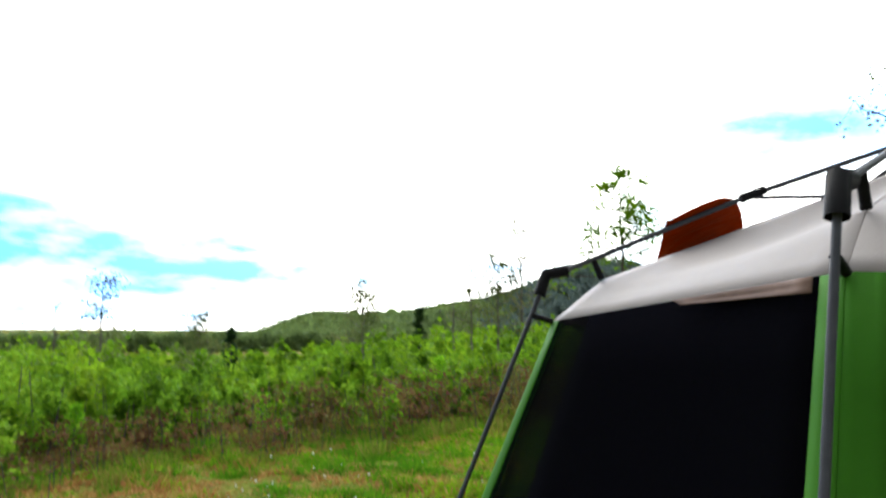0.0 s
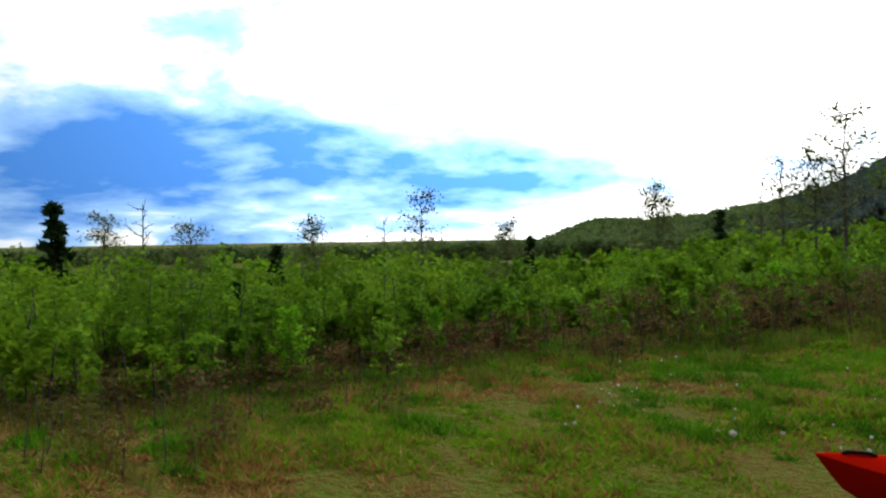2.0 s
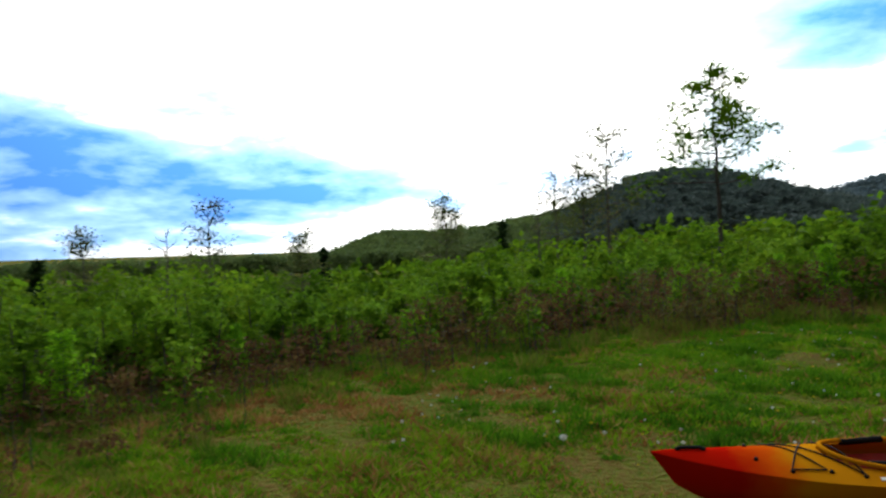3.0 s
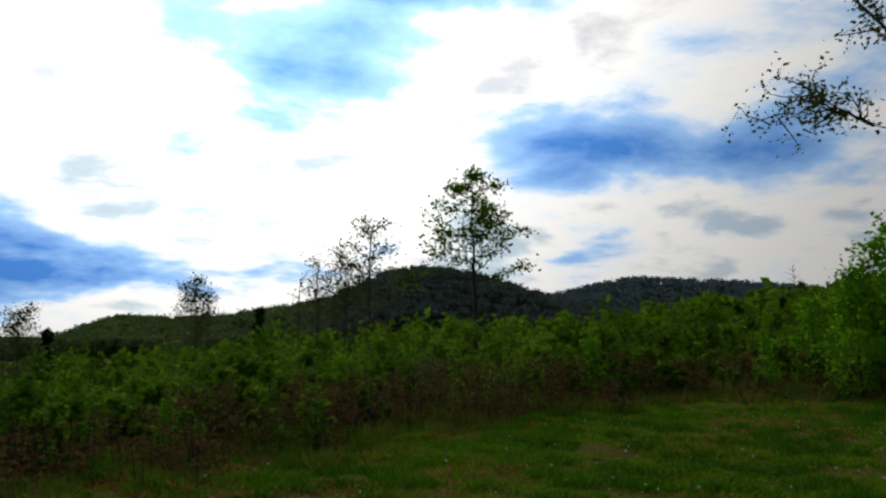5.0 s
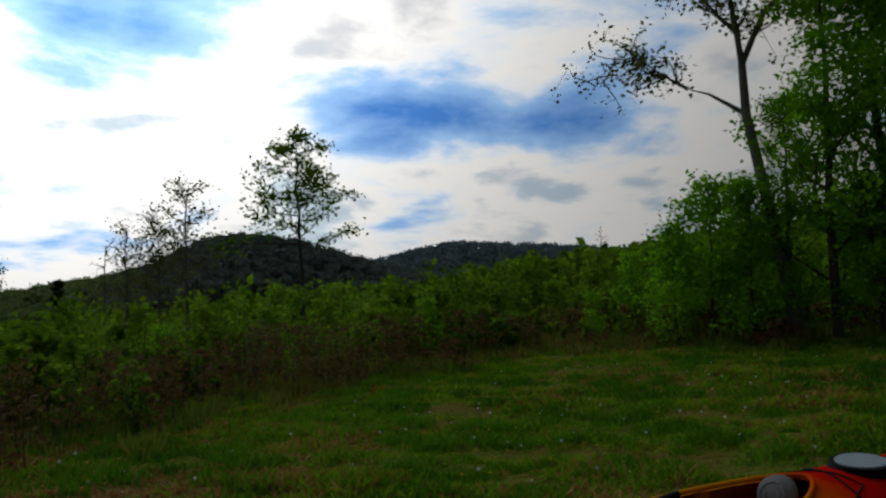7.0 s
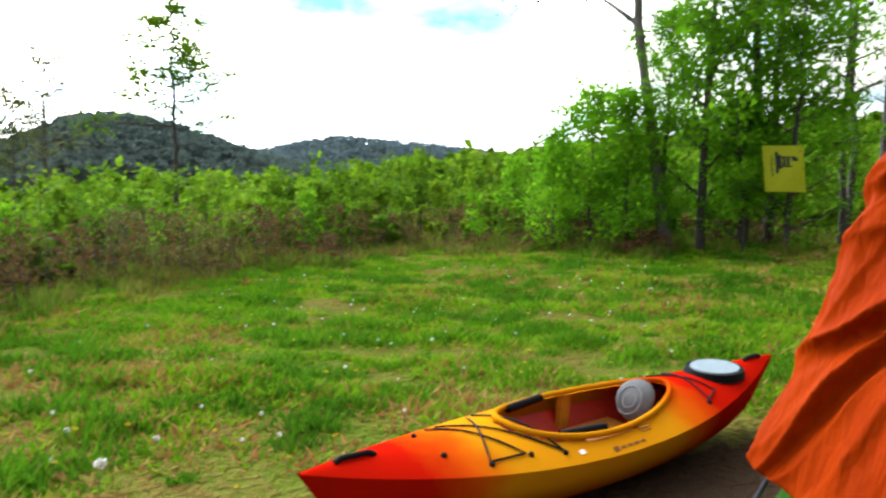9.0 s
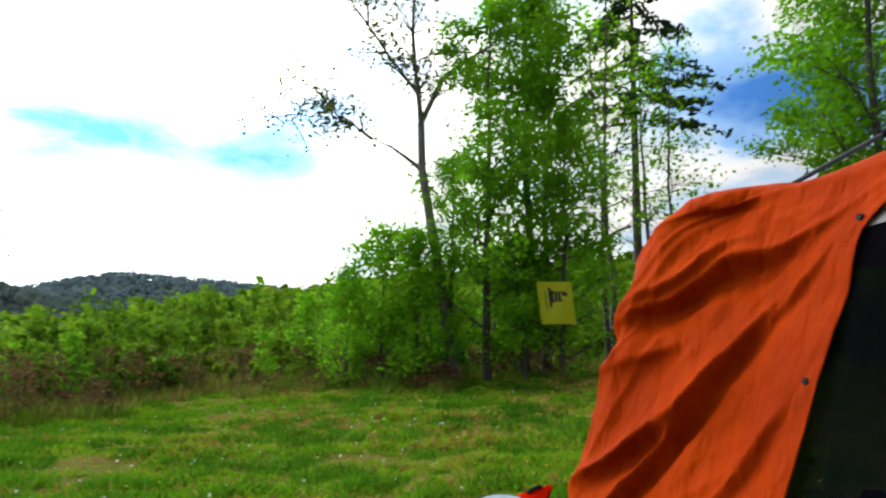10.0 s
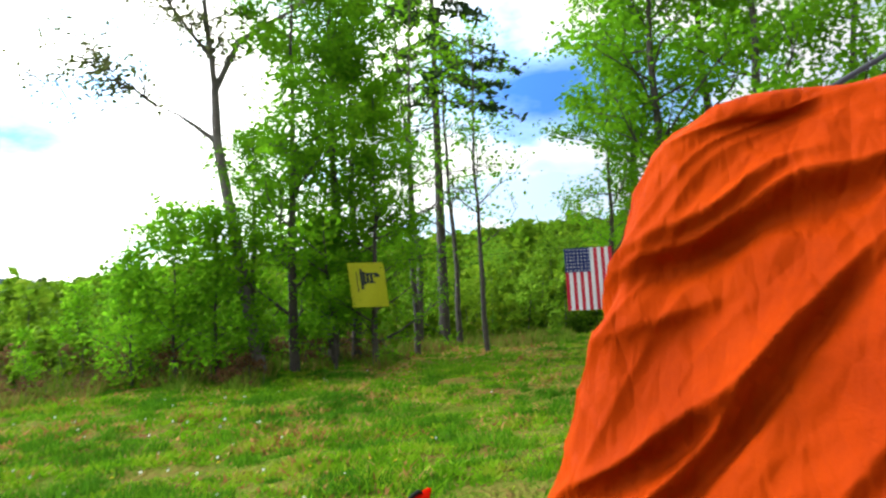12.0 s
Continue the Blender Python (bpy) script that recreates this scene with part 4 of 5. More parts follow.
for cloth in (CREAM, GREEN, POLE):
    cloth.node_tree.nodes["Principled BSDF"].inputs["Specular IOR Level"].default_value = 0.1
cloth_glow(CREAM, (0.4, 0.36, 0.34), 0.12)
cloth_glow(GREEN, (0.1, 0.36, 0.04), 0.22)


def netting(name, hole):
    m, nodes, links, b = material(name, 0.9)
    b.inputs["Base Color"].default_value = (0.002, 0.002, 0.003, 1)
    b.inputs["Specular IOR Level"].default_value = 0.0
    tr = nodes.new("ShaderNodeBsdfTransparent")
    mix = nodes.new("ShaderNodeMixShader")
    n = noise_node(nodes, links, 3.0, 3, 0.5, False)
    mr = nodes.new("ShaderNodeMapRange")
    mr.inputs["To Min"].default_value, mr.inputs["To Max"].default_value = hole - 0.06, hole + 0.06
    links.new(n.outputs[0], mr.inputs["Value"])
    links.new(mr.outputs[0], mix.inputs[0])
    links.new(b.outputs[0], mix.inputs[1])
    links.new(tr.outputs[0], mix.inputs[2])
    links.new(mix.outputs[0], nodes["Material Output"].inputs["Surface"])
    return m


NET = netting("black mosquito net", 0.44)
NET_DOUBLE = netting("doubled black net", 0.06)
DOOR_STRIP = plain("tan stand-in cloth", (0.13, 0.075, 0.055), 0.8)
FLOOR_CLOTH = plain("dark groundsheet", (0.02, 0.022, 0.025), 0.7)


def elbow_at(k):
    return ELBOWS[k % 6].copy()


def outward(k, out, z):
    p = ELBOWS[k % 6]
    d = Vector((p.x - CENTRE.x, p.y - CENTRE.y, 0)).normalized()
    return Vector((p.x, p.y, z)) + d * out


def eave_at(k):
    return outward(k, -0.02, ELBOWS[k % 6].z - 0.13)


def foot_at(k, out=0.0):
    p = outward(k, SPLAY + out, 0)
    p.z = float(land(p.x, p.y))
    return p


def sheet(name, corners, mat, parent, nu=12, nv=12, sag=0.0, label="", thick=0.002):
    """A cloth panel between four corners (top left, top right, bottom right, bottom left), hollowed by sag."""
    a, b, c, d = [Vector(p) for p in corners]
    nrm = (b - a).cross(d - a).normalized()
    bm = bmesh.new()
    g = []
    for i in range(nv + 1):
        v = i / nv
        g.append([bm.verts.new(a.lerp(b, u / nu).lerp(d.lerp(c, u / nu), v) + nrm * sag * math.sin(math.pi * u / nu) * math.sin(math.pi * v)) for u in range(nu + 1)])
    for i in range(nv):
        for j in range(nu):
            f = bm.faces.new((g[i][j], g[i][j + 1], g[i + 1][j + 1], g[i + 1][j]))
            f.smooth = True
    ob = part(name, bm, mat, parent, label)
    so = ob.modifiers.new("thickness", "SOLIDIFY")
    so.thickness = thick
    return ob


def build_tent():
    tent = empty("screen_tent")
    hub = Vector((CENTRE.x, CENTRE.y, HUB_Z))
    for k in range(6):
        elbow = elbow_at(k)
        foot = foot_at(k)
        out = (foot - elbow).normalized()
        joint = elbow + out * 0.75
        leg = tube_curve("leg", [elbow, joint], 0.0072, POLE, tent, "grey steel tent leg")
        tube_curve("leg_lower", [joint - out * 0.02, foot], 0.0088, POLE, leg)
        tube_curve("leg_collar", [joint - out * 0.03, joint + out * 0.03], 0.015, BLACK, leg)
        inward = (hub - elbow).normalized()
        tube_curve("elbow", [elbow - out * -0.055, elbow + Vector((0, 0, 0.012)), elbow + inward * 0.07], 0.019, BLACK, tent, "black plastic elbow joint")
        mid = elbow.lerp(hub, 0.52)
        pole = tube_curve("roof_pole", [elbow, mid + Vector((0, 0, 0.02)), hub], 0.008, POLE, tent, "thin dark roof pole")
        tube_curve("pole_joint", [mid - inward * 0.04 + Vector((0, 0, 0.02)), mid + inward * 0.04 + Vector((0, 0, 0.02))], 0.014, BLACK, pole)
        tube_curve("brace", [mid + Vector((0, 0, 0.01)), hub - Vector((0, 0, 0.2))], 0.006, POLE, pole)
        # short straps that hold the cloth to the poles
        eave = eave_at(k)
        tube_curve("strap", [elbow + out * 0.12, eave], 0.009, BLACK, tent, "black webbing strap")
        tube_curve("strap", [elbow.lerp(hub, 0.12), elbow.lerp(hub, KNEE) - Vector((0, 0, 0.065))], 0.01, BLACK, tent, "black webbing strap")
    bm = bmesh.new()
    bmesh.ops.create_cone(bm, cap_ends=True, segments=24, radius1=0.1, radius2=0.08, depth=0.09)
    bmesh.ops.bevel(bm, geom=[e for e in bm.edges if len(e.link_faces) == 2], offset=0.008, segments=2, affect="EDGES")
    bmesh.ops.translate(bm, vec=hub - Vector((0, 0, 0.02)), verts=bm.verts)
    part("hub", bm, BLACK, tent, "black plastic roof hub")
    peak = Vector((CENTRE.x, CENTRE.y, HUB_Z - 0.075))
    hang = Vector((0, 0, 0.07))
    for k in range(6):
        e0, e1 = eave_at(k), eave_at(k + 1)
        # roof panel with a hollow edge
        bm = bmesh.new()
        n = 14
        g = []
        for i in range(n + 1):
            v = i / n
            row = []
            for j in range(n + 1):
                u = j / n
                knee = (elbow_at(k).lerp(hub, KNEE) - hang).lerp(elbow_at(k + 1).lerp(hub, KNEE) - hang, u)
                p = peak.lerp(knee, v / 0.72) if v < 0.72 else knee.lerp(e0.lerp(e1, u), (v - 0.72) / 0.28)
                p.z -= 0.05 * math.sin(math.pi * u) * math.sin(math.pi * min(1, v / 0.9)) ** 0.7
                row.append(bm.verts.new(p))
            g.append(row)
        for i in range(n):
            for j in range(n):
                f = bm.faces.new((g[i][j], g[i][j + 1], g[i + 1][j + 1], g[i + 1][j]))
                f.smooth = True
        bmesh.ops.remove_doubles(bm, verts=bm.verts, dist=1e-5)
        part("roof_panel", bm, CREAM, tent, "cream cloth roof panel").modifiers.new("thickness", "SOLIDIFY").thickness = 0.002
        f0, f1 = foot_at(k, -0.06) + Vector((0, 0, 0.02)), foot_at(k + 1, -0.06) + Vector((0, 0, 0.02))
        # green edging at each corner, netting between, black sill at the foot
        green_all = k == 1
        w = 0.045
        a0, a1 = e0.lerp(e1, w), e0.lerp(e1, 1 - w)
        b0, b1 = f0.lerp(f1, w), f0.lerp(f1, 1 - w)
        sheet("corner_edging", (e0, a0, b0, f0), GREEN, tent, 3, 10, 0.0, "green cloth corner edging")
        sheet("corner_edging", (a1, e1, f1, b1), GREEN, tent, 3, 10, 0.0, "green cloth corner edging")
        if green_all:
            sheet("wall_panel", (a0, a1, b1, b0), GREEN, tent, 14, 14, 0.03, "solid green cloth wall panel")
        else:
            split = 0.2 if k == 0 else 0.98
            if k == 0:
                # added tan strip stands in for the roof's inside seen through the net
                lift = (e0 - Vector((CENTRE.x, CENTRE.y, e0.z))).normalized() * 0.012
                sheet("door_strip", [q + lift for q in (e0.lerp(e1, 0.6), a1, a1.lerp(b1, 0.016), e0.lerp(e1, 0.63).lerp(f0.lerp(f1, 0.63), 0.008))], DOOR_STRIP, tent, 10, 3, 0.008, "tan strip standing in for the roof seen through net")
            m0, m1 = a0.lerp(a1, split), b0.lerp(b1, split)
            sheet("net_panel", (a0, m0, m1, b0), NET, tent, 10, 12, 0.02, "black see-through net panel")
            sheet("door_panel", (m0, a1, b1, m1), NET_DOUBLE if k == 0 else NET, tent, 12, 12, 0.02, "black net door panel")
        sheet("hem", (f0.lerp(e0, 0.09), f1.lerp(e1, 0.09), f1, f0), GREEN if k % 2 else FLOOR_CLOTH, tent, 10, 2, -0.01, "cloth hem along the ground")
    # zip pulls on the door
    e0, e1, f0, f1 = eave_at(0), eave_at(1), foot_at(0, -0.06), foot_at(1, -0.06)
    for t in (0.22, 0.4):
        p = e0.lerp(e1, 0.9).lerp(f0.lerp(f1, 0.9), t)
        o = (p - Vector((CENTRE.x, CENTRE.y, p.z))).normalized() * 0.02
        bm = bmesh.new()
        bmesh.ops.create_cube(bm, size=1)
        bmesh.ops.scale(bm, vec=(0.03, 0.01, 0.012), verts=bm.verts)
        bmesh.ops.bevel(bm, geom=bm.edges[:], offset=0.003, segments=2, affect="EDGES")
        bmesh.ops.translate(bm, vec=p + o, verts=bm.verts)
        part("zip_pull", bm, STEEL, tent, "bright metal zip pull")
    tagged(tent, "six-sided screen tent with cream roof, green corners and black net walls", "tent")


build_tent()


# ---- orange tarp over the tent's corner ----
TARP = mottled("orange tarpaulin", [(0.3, (0.2, 0.017, 0.001)), (0.5, (0.275, 0.026, 0.0012)), (0.7, (0.345, 0.037, 0.0015))], 2.2, 220, 0.5, bump=0.35, bump_distance=0.003)


def crinkle(m, scale=4.5, strength=0.42, distance=0.03):
    """Adds sharp small creases to a sheet's relief."""
    nodes, links = m.node_tree.nodes, m.node_tree.links
    b = nodes["Principled BSDF"]
    b.inputs["Specular IOR Level"].default_value = 0.008
    tc = nodes.new("ShaderNodeTexCoord")
    mp = nodes.new("ShaderNodeMapping")
    mp.inputs["Rotation"].default_value, mp.inputs["Scale"].default_value = (0.5, 0.4, 0.8), (1.0, 2.2, 0.8)
    vo = nodes.new("ShaderNodeTexVoronoi")
    vo.feature = "DISTANCE_TO_EDGE"
    vo.inputs["Scale"].default_value = scale
    links.new(tc.outputs["Object"], mp.inputs["Vector"])
    links.new(mp.outputs[0], vo.inputs["Vector"])
    bp = nodes.new("ShaderNodeBump")
    bp.inputs["Strength"].default_value, bp.inputs["Distance"].default_value = strength, distance
    old = b.inputs["Normal"].links[0].from_socket
    links.new(vo.outputs["Distance"], bp.inputs["Height"])
    links.new(old, bp.inputs["Normal"])
    links.new(bp.outputs[0], b.inputs["Normal"])


crinkle(TARP, 5.0, 0.7, 0.035)
crinkle(TARP, 17.0, 0.5, 0.012)
cloth_glow(TARP, (0.5, 0.05, 0.006), 0.03)


def catmull(points, t):
    n = len(points) - 1
    s = min(max(t, 0), 1) * n
    i = min(int(s), n - 1)
    f = s - i
    p0, p1, p2, p3 = points[max(i - 1, 0)], points[i], points[i + 1], points[min(i + 2, n)]
    return 0.5 * ((2 * p1) + (p2 - p0) * f + (2 * p0 - 5 * p1 + 4 * p2 - p3) * f * f + (3 * p1 - p0 - 3 * p2 + p3) * f ** 3)


CREASES = [  # start and end across and down the sheet, height, width of the upper slope
    (0.27, 0.3, 0.75, 0.501, 0.06, 0.051), (0.42, 0.317, 0.72, 0.463, 0.032, 0.034), (0.25, 0.471, 0.52, 0.814, 0.05, 0.051),
    (0.38, 0.634, 0.75, 0.844, 0.045, 0.043), (0.25, 0.146, 0.7, 0.184, 0.025, 0.043), (0.09, 0.617, 0.2, 0.754, 0.018, 0.03),
    (0.5, 0.523, 0.75, 0.6, 0.02, 0.026), (0.12, 0.36, 0.2, 0.446, 0.012, 0.026),
]


def build_tarp():
    rows = [  # from the roof down to the hem; each from the free edge by the door round the corner
        [(3.57, 0.02, 1.915), (3.79, 0.06, 1.985), (3.95, 0.55, 1.775), (4.05, 0.90, 1.785), (4.40, 1.00, 1.75)],
        [(3.60, 0.28, 1.78), (3.72, 0.50, 1.75), (3.86, 0.80, 1.735), (3.885, 1.05, 1.74), (4.38, 1.12, 1.70)],
        [(3.60, 0.51, 1.60), (3.72, 0.70, 1.60), (3.83, 0.95, 1.64), (3.905, 1.20, 1.67), (4.36, 1.22, 1.60)],
        [(3.56, 0.57, 1.42), (3.69, 0.80, 1.42), (3.80, 1.05, 1.44), (3.88, 1.30, 1.45), (4.33, 1.32, 1.40)],
        [(3.504, 0.638, 1.20), (3.65, 0.88, 1.20), (3.77, 1.12, 1.22), (3.86, 1.38, 1.24), (4.31, 1.40, 1.20)],
        [(3.43, 0.71, 0.92), (3.60, 0.95, 0.94), (3.74, 1.21, 0.97), (3.85, 1.46, 1.00), (4.30, 1.50, 0.98)],
        [(3.36, 0.79, 0.66), (3.55, 1.03, 0.70), (3.71, 1.29, 0.74), (3.845, 1.53, 0.78), (4.30, 1.57, 0.78)],
        [(3.28, 0.88, 0.30), (3.48, 1.14, 0.33), (3.64, 1.40, 0.38), (3.71, 1.60, 0.45), (4.28, 1.64, 0.52)],
    ]
    rows = [[Vector(p) for p in r] for r in rows]
    nu, nv = 150, 160
    pts = [[catmull([catmull(r, j / nu) for r in rows], i / nv) for j in range(nu + 1)] for i in range(nv + 1)]
    bm = bmesh.new()
    g = []
    for i in range(nv + 1):
        row = []
        v = i / nv
        for j in range(nu + 1):
            u = j / nu
            p = pts[i][j]
            du = pts[i][min(j + 1, nu)] - pts[i][max(j - 1, 0)]
            dv = pts[min(i + 1, nv)][j] - pts[max(i - 1, 0)][j]
            n = du.cross(dv).normalized()
            if n.dot(Vector((CENTRE.x, CENTRE.y, 1)) - p) > 0:
                n = -n
            hang = min(1, max(0, (v - 0.1) / 0.15))
            bend = 0.5 * noise.noise((u * 2.5, v * 2.5, 0))
            ph = u * 1.15 - v + bend * 0.25
            sharp = lambda q: (1 - abs(math.sin(q))) ** 2.6
            fold = 0.010 * sharp(8.5 * ph + 0.6 + 1.2 * noise.noise((u * 4, v * 4, 7))) + 0.008 * sharp(21 * ph + 3.5 * bend + 2.0) * (0.4 + u)
            fold += 0.014 * noise.noise((u * 6, v * 5, 5)) + 0.006 * noise.noise((u * 19, v * 15, 9)) - 0.02
            fold += 0.006 * sharp(30 * (u * 0.5 + v) + 6 * bend)
            crease = 0.0
            for u0, v0, u1, v1, size, over in CREASES:
                f = (u - u0) / (u1 - u0)
                if -0.25 < f < 1.6:
                    x = v - (v0 + (v1 - v0) * f) - 0.03 * noise.noise((u * 5, v0 * 9, 3))
                    gate = min(1, max(0, (f + 0.25) / 0.5)) * min(1, max(0, (1.6 - f) / 0.4)) * (1 - 0.7 * min(1, max(0, (u - 0.55) / 0.17)))
                    crease += size * gate * (math.exp(x / over) if x < 0 else math.exp(-(x / 0.013) ** 2) - 0.75 * math.exp(-((x - 0.04) / 0.032) ** 2))
            soft = min(1, 0.25 + u * 3)
            row.append(bm.verts.new(p + n * (fold * hang * soft + crease * hang + (0.035 if v < 0.3 else 0.02 + 0.015 * max(0, 1 - (v - 0.3) / 0.12)))))
        g.append(row)
    for i in range(nv):
        for j in range(nu):
            f = bm.faces.new((g[i][j], g[i][j + 1], g[i + 1][j + 1], g[i + 1][j]))
            f.smooth = True
    edge = [tuple(g[i][1].co) for i in range(0, nv + 1)]
    tarp = empty("orange_tarp")
    ob = part("sheet", bm, TARP, tarp)
    so = ob.modifiers.new("thickness", "SOLIDIFY")
    so.thickness = 0.003
    for i in (45, 91, 128):
        c = Vector(edge[i])
        bm = bmesh.new()
        bmesh.ops.create_cone(bm, cap_ends=True, segments=16, radius1=0.011, radius2=0.009, depth=0.012)
        out = Vector((-0.75, 0.6, 0.2)).normalized()
        bm.transform(Matrix.Translation(c + out * 0.006 + Vector((0.02, 0.02, 0))) @ out.to_track_quat("Z", "Y").to_matrix().to_4x4())
        part("grommet", bm, BLACK, tarp, "dark metal eyelet")
    tagged(tarp, "creased orange tarpaulin draped over the tent's corner", "tarpaulin")


build_tarp()


# ---- flags on a line between the trees ----
def flag_mesh(origin, right, wide, tall, curl, nu=40, nv=30, skew=0.0):
    bm = bmesh.new()
    g = []
    r, n = Vector(right).normalized(), Vector((-right[1], right[0], 0)).normalized()
    for i in range(nv + 1):
        v = i / nv
        g.append([bm.verts.new(Vector(origin) + r * wide * (j / nu + skew * v) - Vector((0, 0, tall * v)) + n * curl * v * math.sin(5 * j / nu + 3 * v)) for j in range(nu + 1)])
    for i in range(nv):
        for j in range(nu):
            bm.faces.new((g[i][j], g[i][j + 1], g[i + 1][j + 1], g[i + 1][j])).smooth = True
    return bm, g


def strip(g, n_off, u0, u1, v0, v1, nu=40, nv=30):
    """A patch that lies on the cloth, 4 mm proud of it."""
    bm = bmesh.new()
    j0, j1, i0, i1 = round(u0 * nu), round(u1 * nu), round(v0 * nv), round(v1 * nv)
    vs = {}
    for i in range(i0, i1 + 1):
        for j in range(j0, j1 + 1):
            vs[i, j] = bm.verts.new(g[i][j] + n_off)
    for i in range(i0, i1):
        for j in range(j0, j1):
            bm.faces.new((vs[i, j], vs[i, j + 1], vs[i + 1, j + 1], vs[i + 1, j])).smooth = True
    return bm


def build_flags():
    yellow = cloth_glow(plain("yellow flag cloth", (0.58, 0.56, 0.015), 0.8), (0.66, 0.64, 0.02), 0.45)
    dark = plain("black print", (0.02, 0.025, 0.01), 0.8)
    blue = cloth_glow(plain("navy flag cloth", (0.015, 0.025, 0.11), 0.8), (0.02, 0.03, 0.15), 0.3)
    white = cloth_glow(plain("white flag cloth", (0.6, 0.58, 0.6), 0.8), (0.6, 0.58, 0.6), 0.3)
    red = cloth_glow(plain("red flag cloth", (0.45, 0.012, 0.03), 0.8), (0.5, 0.02, 0.04), 0.35)
    # yellow flag
    f = empty("yellow_flag")
    o, r = (14.18, 8.15, 2.40), (0.55, -0.83, 0)
    bm, g = flag_mesh(o, r, 0.70, 0.86, 0.05, skew=0.14)
    g = [[v.co.copy() for v in row] for row in g]
    part("cloth", bm, yellow, f)
    toward = Vector((-r[1], r[0], 0)).normalized()
    toward = toward if toward.dot(Vector((-1, -0.5, 0))) > 0 else -toward
    for u0, u1, v0, v1 in ((0.3, 0.38, 0.14, 0.6), (0.38, 0.44, 0.2, 0.5), (0.48, 0.54, 0.24, 0.46), (0.58, 0.64, 0.27, 0.44), (0.38, 0.8, 0.22, 0.26), (0.7, 0.84, 0.27, 0.34), (0.38, 0.7, 0.42, 0.46), (0.2, 0.22, 0.2, 0.68)):
        part("emblem_bar", strip(g, toward * 0.006, u0, u1, v0, v1), dark, f, "dark printed emblem")
    tagged(f, "small yellow flag with a dark printed emblem hanging from a line", "flag")
    # striped flag, hung by its short side
    f = empty("striped_flag")
    o, r = (16.60, 4.47, 2.58), (0.19, -0.93, 0)
    bm, g = flag_mesh(o, r, 0.95, 1.26, 0.04, 39, 36, 0.03)
    g = [[v.co.copy() for v in row] for row in g]
    part("cloth", bm, white, f, "white flag cloth")
    toward = Vector((-1, -0.2, 0))
    for k in range(0, 13, 2):
        top = 0.0 if k > 6 else 14 / 36
        part("red_stripe", strip(g, toward * 0.006, k / 13, (k + 1) / 13, top, 1, 39, 36), red, f)
    part("canton", strip(g, toward * 0.007, 0, 21 / 39, 0, 14 / 36, 39, 36), blue, f, "navy blue field")
    for i in range(1, 14, 2):
        for j in range(2, 21, 3):
            c = g[i][j] + toward * 0.012
            bm = bmesh.new()
            bmesh.ops.create_circle(bm, cap_ends=True, segments=5, radius=0.016)
            bm.transform(Matrix.Translation(c) @ toward.to_track_quat("Z", "Y").to_matrix().to_4x4())
            part("star", bm, white, f)
    tagged(f, "red, white and blue striped flag hanging from a line", "flag")
    line = empty("flag_line")
    a, b, c, d = Vector((13.6, 10.4, 2.5)), Vector((14.18, 8.15, 2.42)), Vector((16.6, 4.47, 2.6)), Vector((20.0, 0.6, 2.9))
    pts = []
    for p, q in ((a, b), (b, c), (c, d)):
        pts += [p.lerp(q, k / 10) - Vector((0, 0, 0.04 * math.sin(math.pi * k / 10))) for k in range(10)]
    tube_curve("cord", pts + [d], 0.004, BLACK, line)
    tagged(line, "thin dark cord strung between trees", "cord")


build_flags()


# ---- small things ----
def build_dandelions():
    rng = np.random.default_rng(9)
    puff = plain("white seed head", (0.75, 0.75, 0.7), 0.9)
    stalk = plain("green stalk", (0.08, 0.16, 0.03), 0.7)
    root = empty("dandelion")
    tube_curve("stem", [(0, 0, -0.02), (0.008, 0, 0.08), (0.012, 0.004, 0.15)], 0.0025, stalk, root)
    c = rng.normal(size=(70, 3))
    c = c / np.linalg.norm(c, axis=1)[:, None] * 0.02 + np.array([0.012, 0.004, 0.165])
    v, f = leaf_quads(rng, c, 0.014)
    part("seed_head", np_mesh("seed_head", v, f), puff, root, "round white seed head")
    tagged(root, "white dandelion seed head standing in the grass", "dandelion", "dandelions in the meadow")
    root.matrix_world = Matrix.Translation(stand(1.95, 3.4))
    for k in range(150):
        a = rng.uniform(-70, 12) if k % 3 else rng.uniform(-48, -18)
        r = rng.uniform(3.6, 0.85 * float(along(EDGE_LINE, a)))
        x, y = polar(a, r)
        if math.hypot(x - 4.4, y) < 2.2 or (abs(y - 2.5) < 0.5 and 2.2 < x < 5.9):
            continue
        copy_thing(root, Matrix.Translation(stand(float(x), float(y), -0.02)) @ pose(0, 0, 0, rng.normal() * 8, rng.normal() * 8, rng.uniform(0, 360)) @ Matrix.Scale(rng.uniform(0.28, 0.6), 4))


build_dandelions()


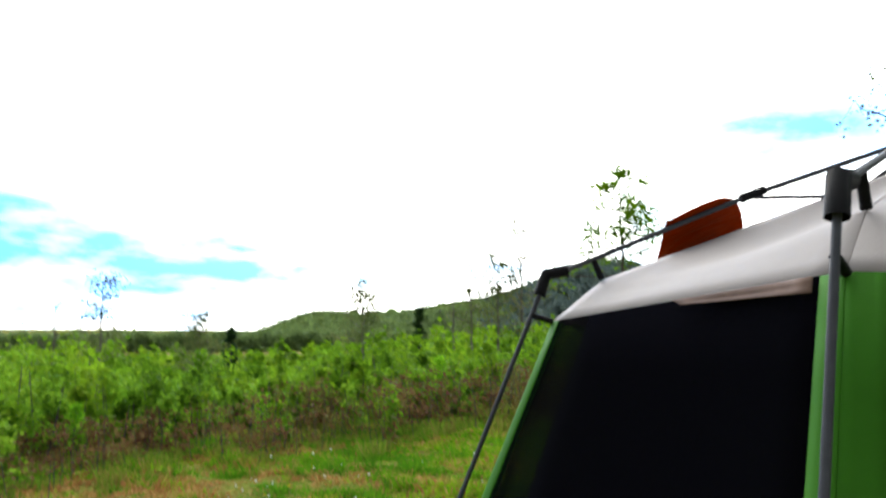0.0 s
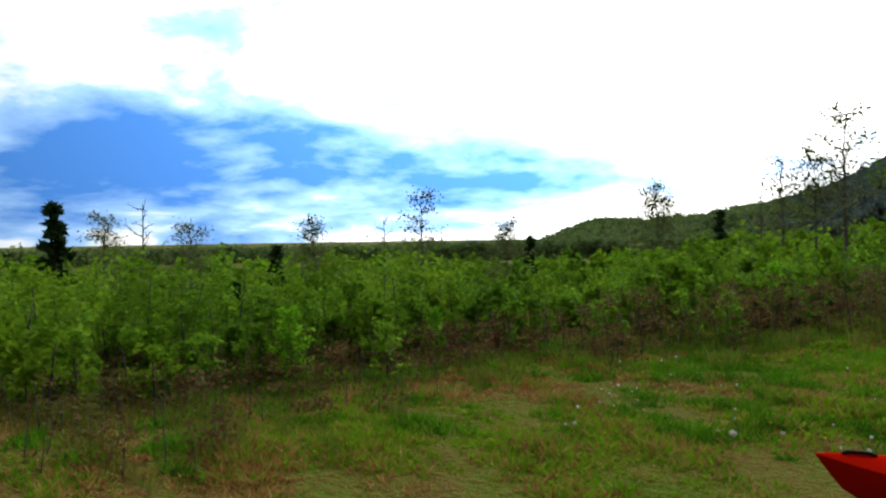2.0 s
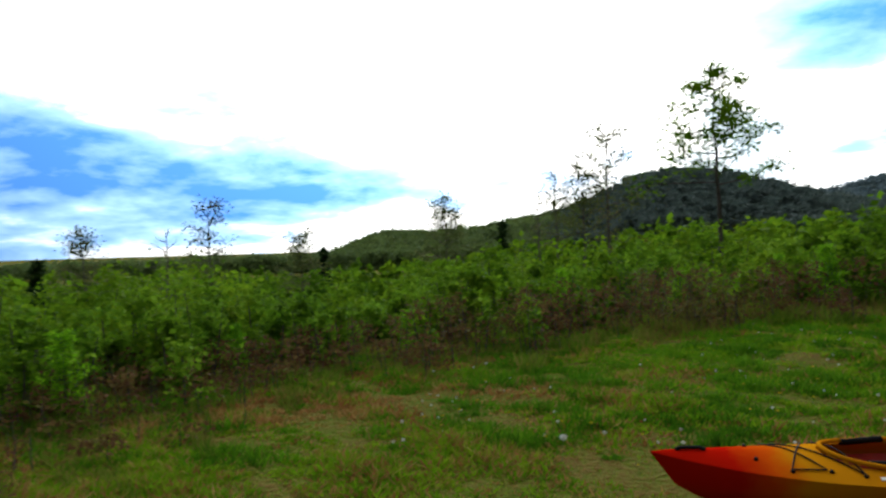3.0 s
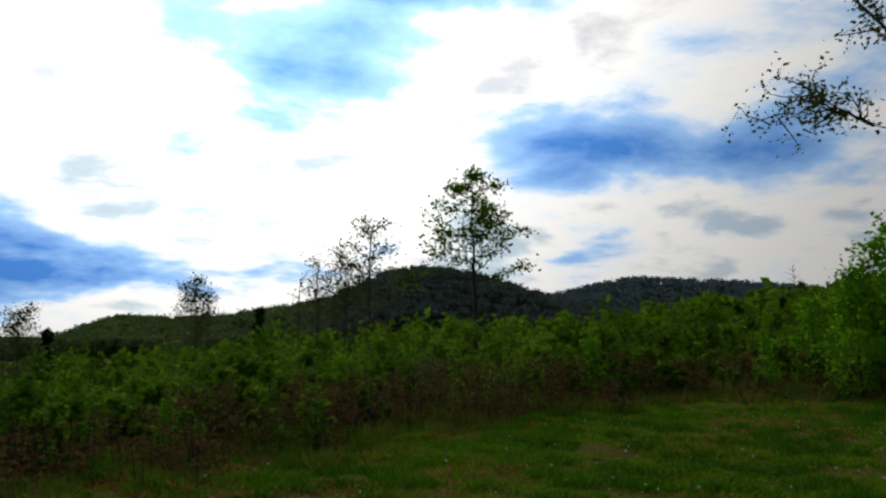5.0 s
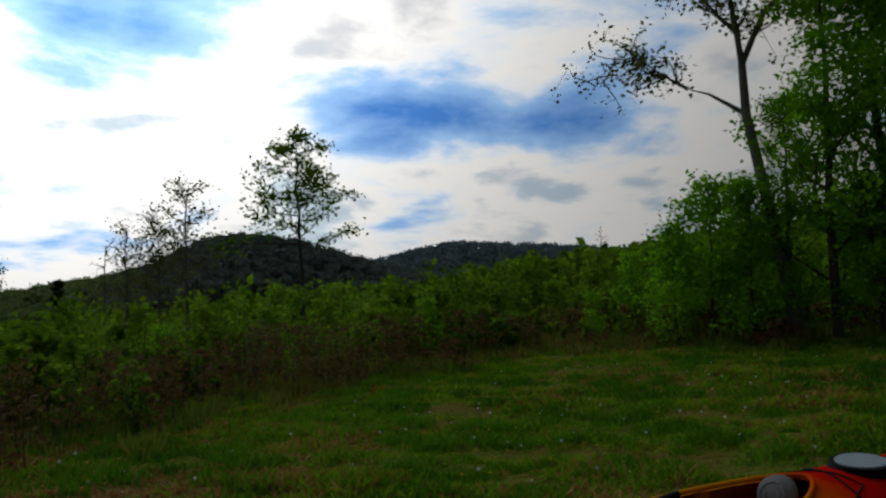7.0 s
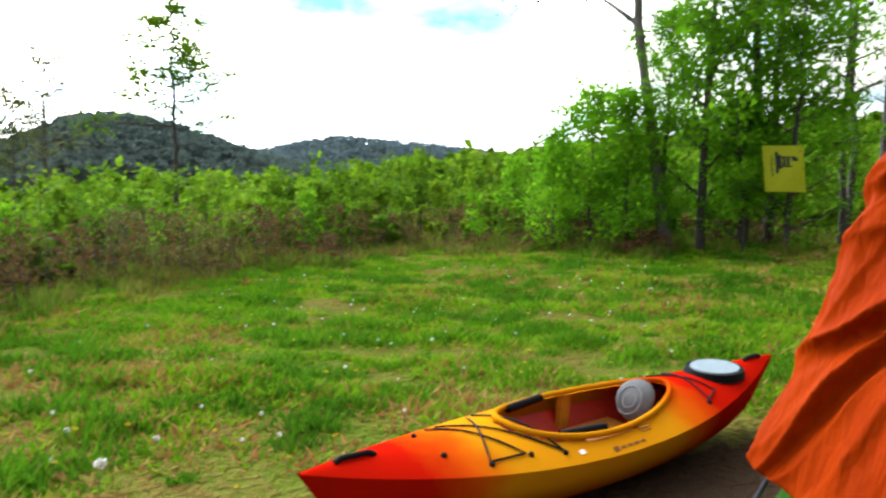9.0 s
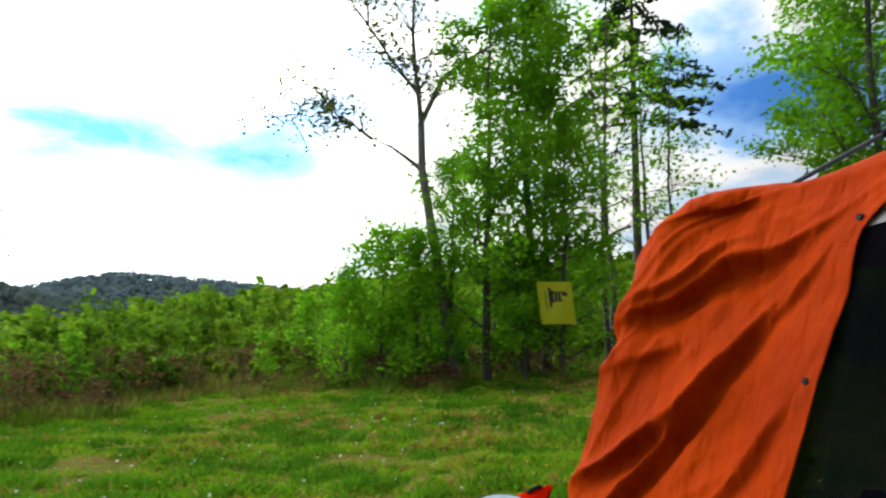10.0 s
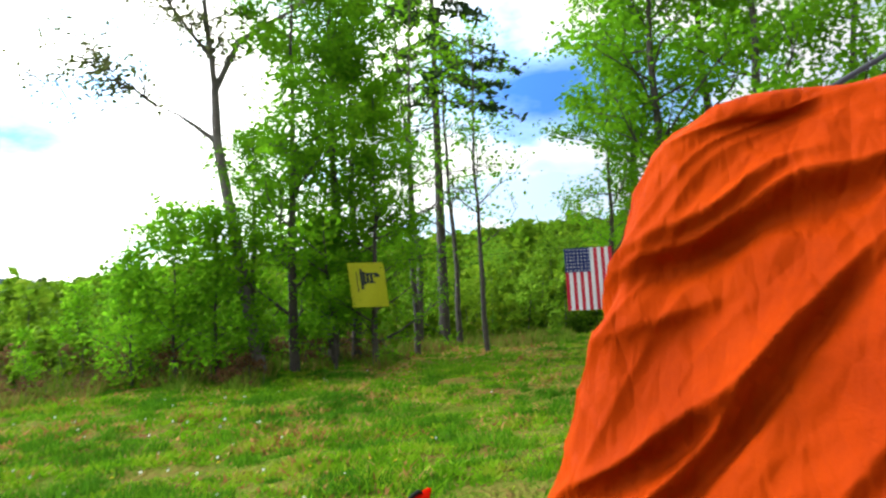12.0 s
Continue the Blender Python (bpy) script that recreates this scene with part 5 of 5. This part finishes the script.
def build_yellow_flowers():
    rng = np.random.default_rng(19)
    petal = plain("yellow petals", (0.6, 0.48, 0.01), 0.8)
    stalk = plain("flower stalk", (0.08, 0.16, 0.03), 0.7)
    root = empty("yellow_flower")
    tube_curve("stem", [(0, 0, -0.02), (0.004, 0, 0.05), (0.006, 0.002, 0.09)], 0.002, stalk, root)
    th = np.arange(24) * 2.4
    c = np.stack([0.006 + np.cos(th) * 0.011 * np.sqrt(np.arange(24) / 24), np.sin(th) * 0.011 * np.sqrt(np.arange(24) / 24), np.full(24, 0.093)], -1)
    part("bloom", np_mesh("bloom", *leaf_quads(rng, c, 0.012)), petal, root, "flat yellow bloom")
    tagged(root, "small yellow dandelion bloom low in the grass", "flower", "yellow flowers in the meadow")
    root.matrix_world = Matrix.Translation(stand(2.2, 4.1))
    for k in range(70):
        a = rng.uniform(-62, 8)
        r = rng.uniform(3.2, 8.5)
        x, y = polar(a, r)
        if math.hypot(x - 4.4, y) < 2.2 or (abs(y - 2.5) < 0.5 and 2.2 < x < 5.9):
            continue
        copy_thing(root, Matrix.Translation(stand(float(x), float(y), -0.01)) @ pose(0, 0, 0, rng.normal() * 10, rng.normal() * 10, rng.uniform(0, 360)) @ Matrix.Scale(rng.uniform(0.7, 1.1), 4))


build_yellow_flowers()


def build_camp_gear():
    """What shows through the net: a blue jug and a low box on the tent floor."""
    blue = plain("blue plastic", (0.03, 0.13, 0.3), 0.4)
    pale = plain("pale grey plastic", (0.35, 0.38, 0.4), 0.5)
    jug = empty("water_jug")
    bm = bmesh.new()
    bmesh.ops.create_cube(bm, size=1)
    bmesh.ops.scale(bm, vec=(0.2, 0.2, 0.3), verts=bm.verts)
    bmesh.ops.bevel(bm, geom=bm.edges[:], offset=0.045, segments=3, affect="EDGES")
    bmesh.ops.translate(bm, vec=(0, 0, 0.15), verts=bm.verts)
    part("body", bm, blue, jug)
    bm = bmesh.new()
    bmesh.ops.create_cone(bm, cap_ends=True, segments=20, radius1=0.04, radius2=0.036, depth=0.05)
    bmesh.ops.translate(bm, vec=(0.04, 0, 0.32), verts=bm.verts)
    part("cap", bm, BLACK, jug, "black screw cap")
    tube_curve("handle", [(-0.07, 0, 0.29), (-0.06, 0, 0.35), (0.0, 0, 0.35), (0.01, 0, 0.29)], 0.011, blue, jug)
    jug.matrix_world = pose(3.78, 0.56, 0.565, 0, 0, 40)
    tagged(jug, "blue plastic water jug on a camp box inside the tent", "jug")
    box = empty("camp_box")
    bm = bmesh.new()
    bmesh.ops.create_cube(bm, size=1)
    bmesh.ops.scale(bm, vec=(0.6, 0.4, 0.5), verts=bm.verts)
    bmesh.ops.bevel(bm, geom=bm.edges[:], offset=0.02, segments=2, affect="EDGES")
    bmesh.ops.translate(bm, vec=(0, 0, 0.25), verts=bm.verts)
    part("body", bm, pale, box)
    bm = bmesh.new()
    bmesh.ops.create_cube(bm, size=1)
    bmesh.ops.scale(bm, vec=(0.63, 0.43, 0.05), verts=bm.verts)
    bmesh.ops.bevel(bm, geom=bm.edges[:], offset=0.015, segments=2, affect="EDGES")
    bmesh.ops.translate(bm, vec=(0, 0, 0.53), verts=bm.verts)
    part("lid", bm, blue, box, "blue lid")
    box.matrix_world = pose(3.86, 0.46, 0.005, 0, 0, 55)
    tagged(box, "pale grey storage box with blue lid inside the tent", "storage box")


build_camp_gear()
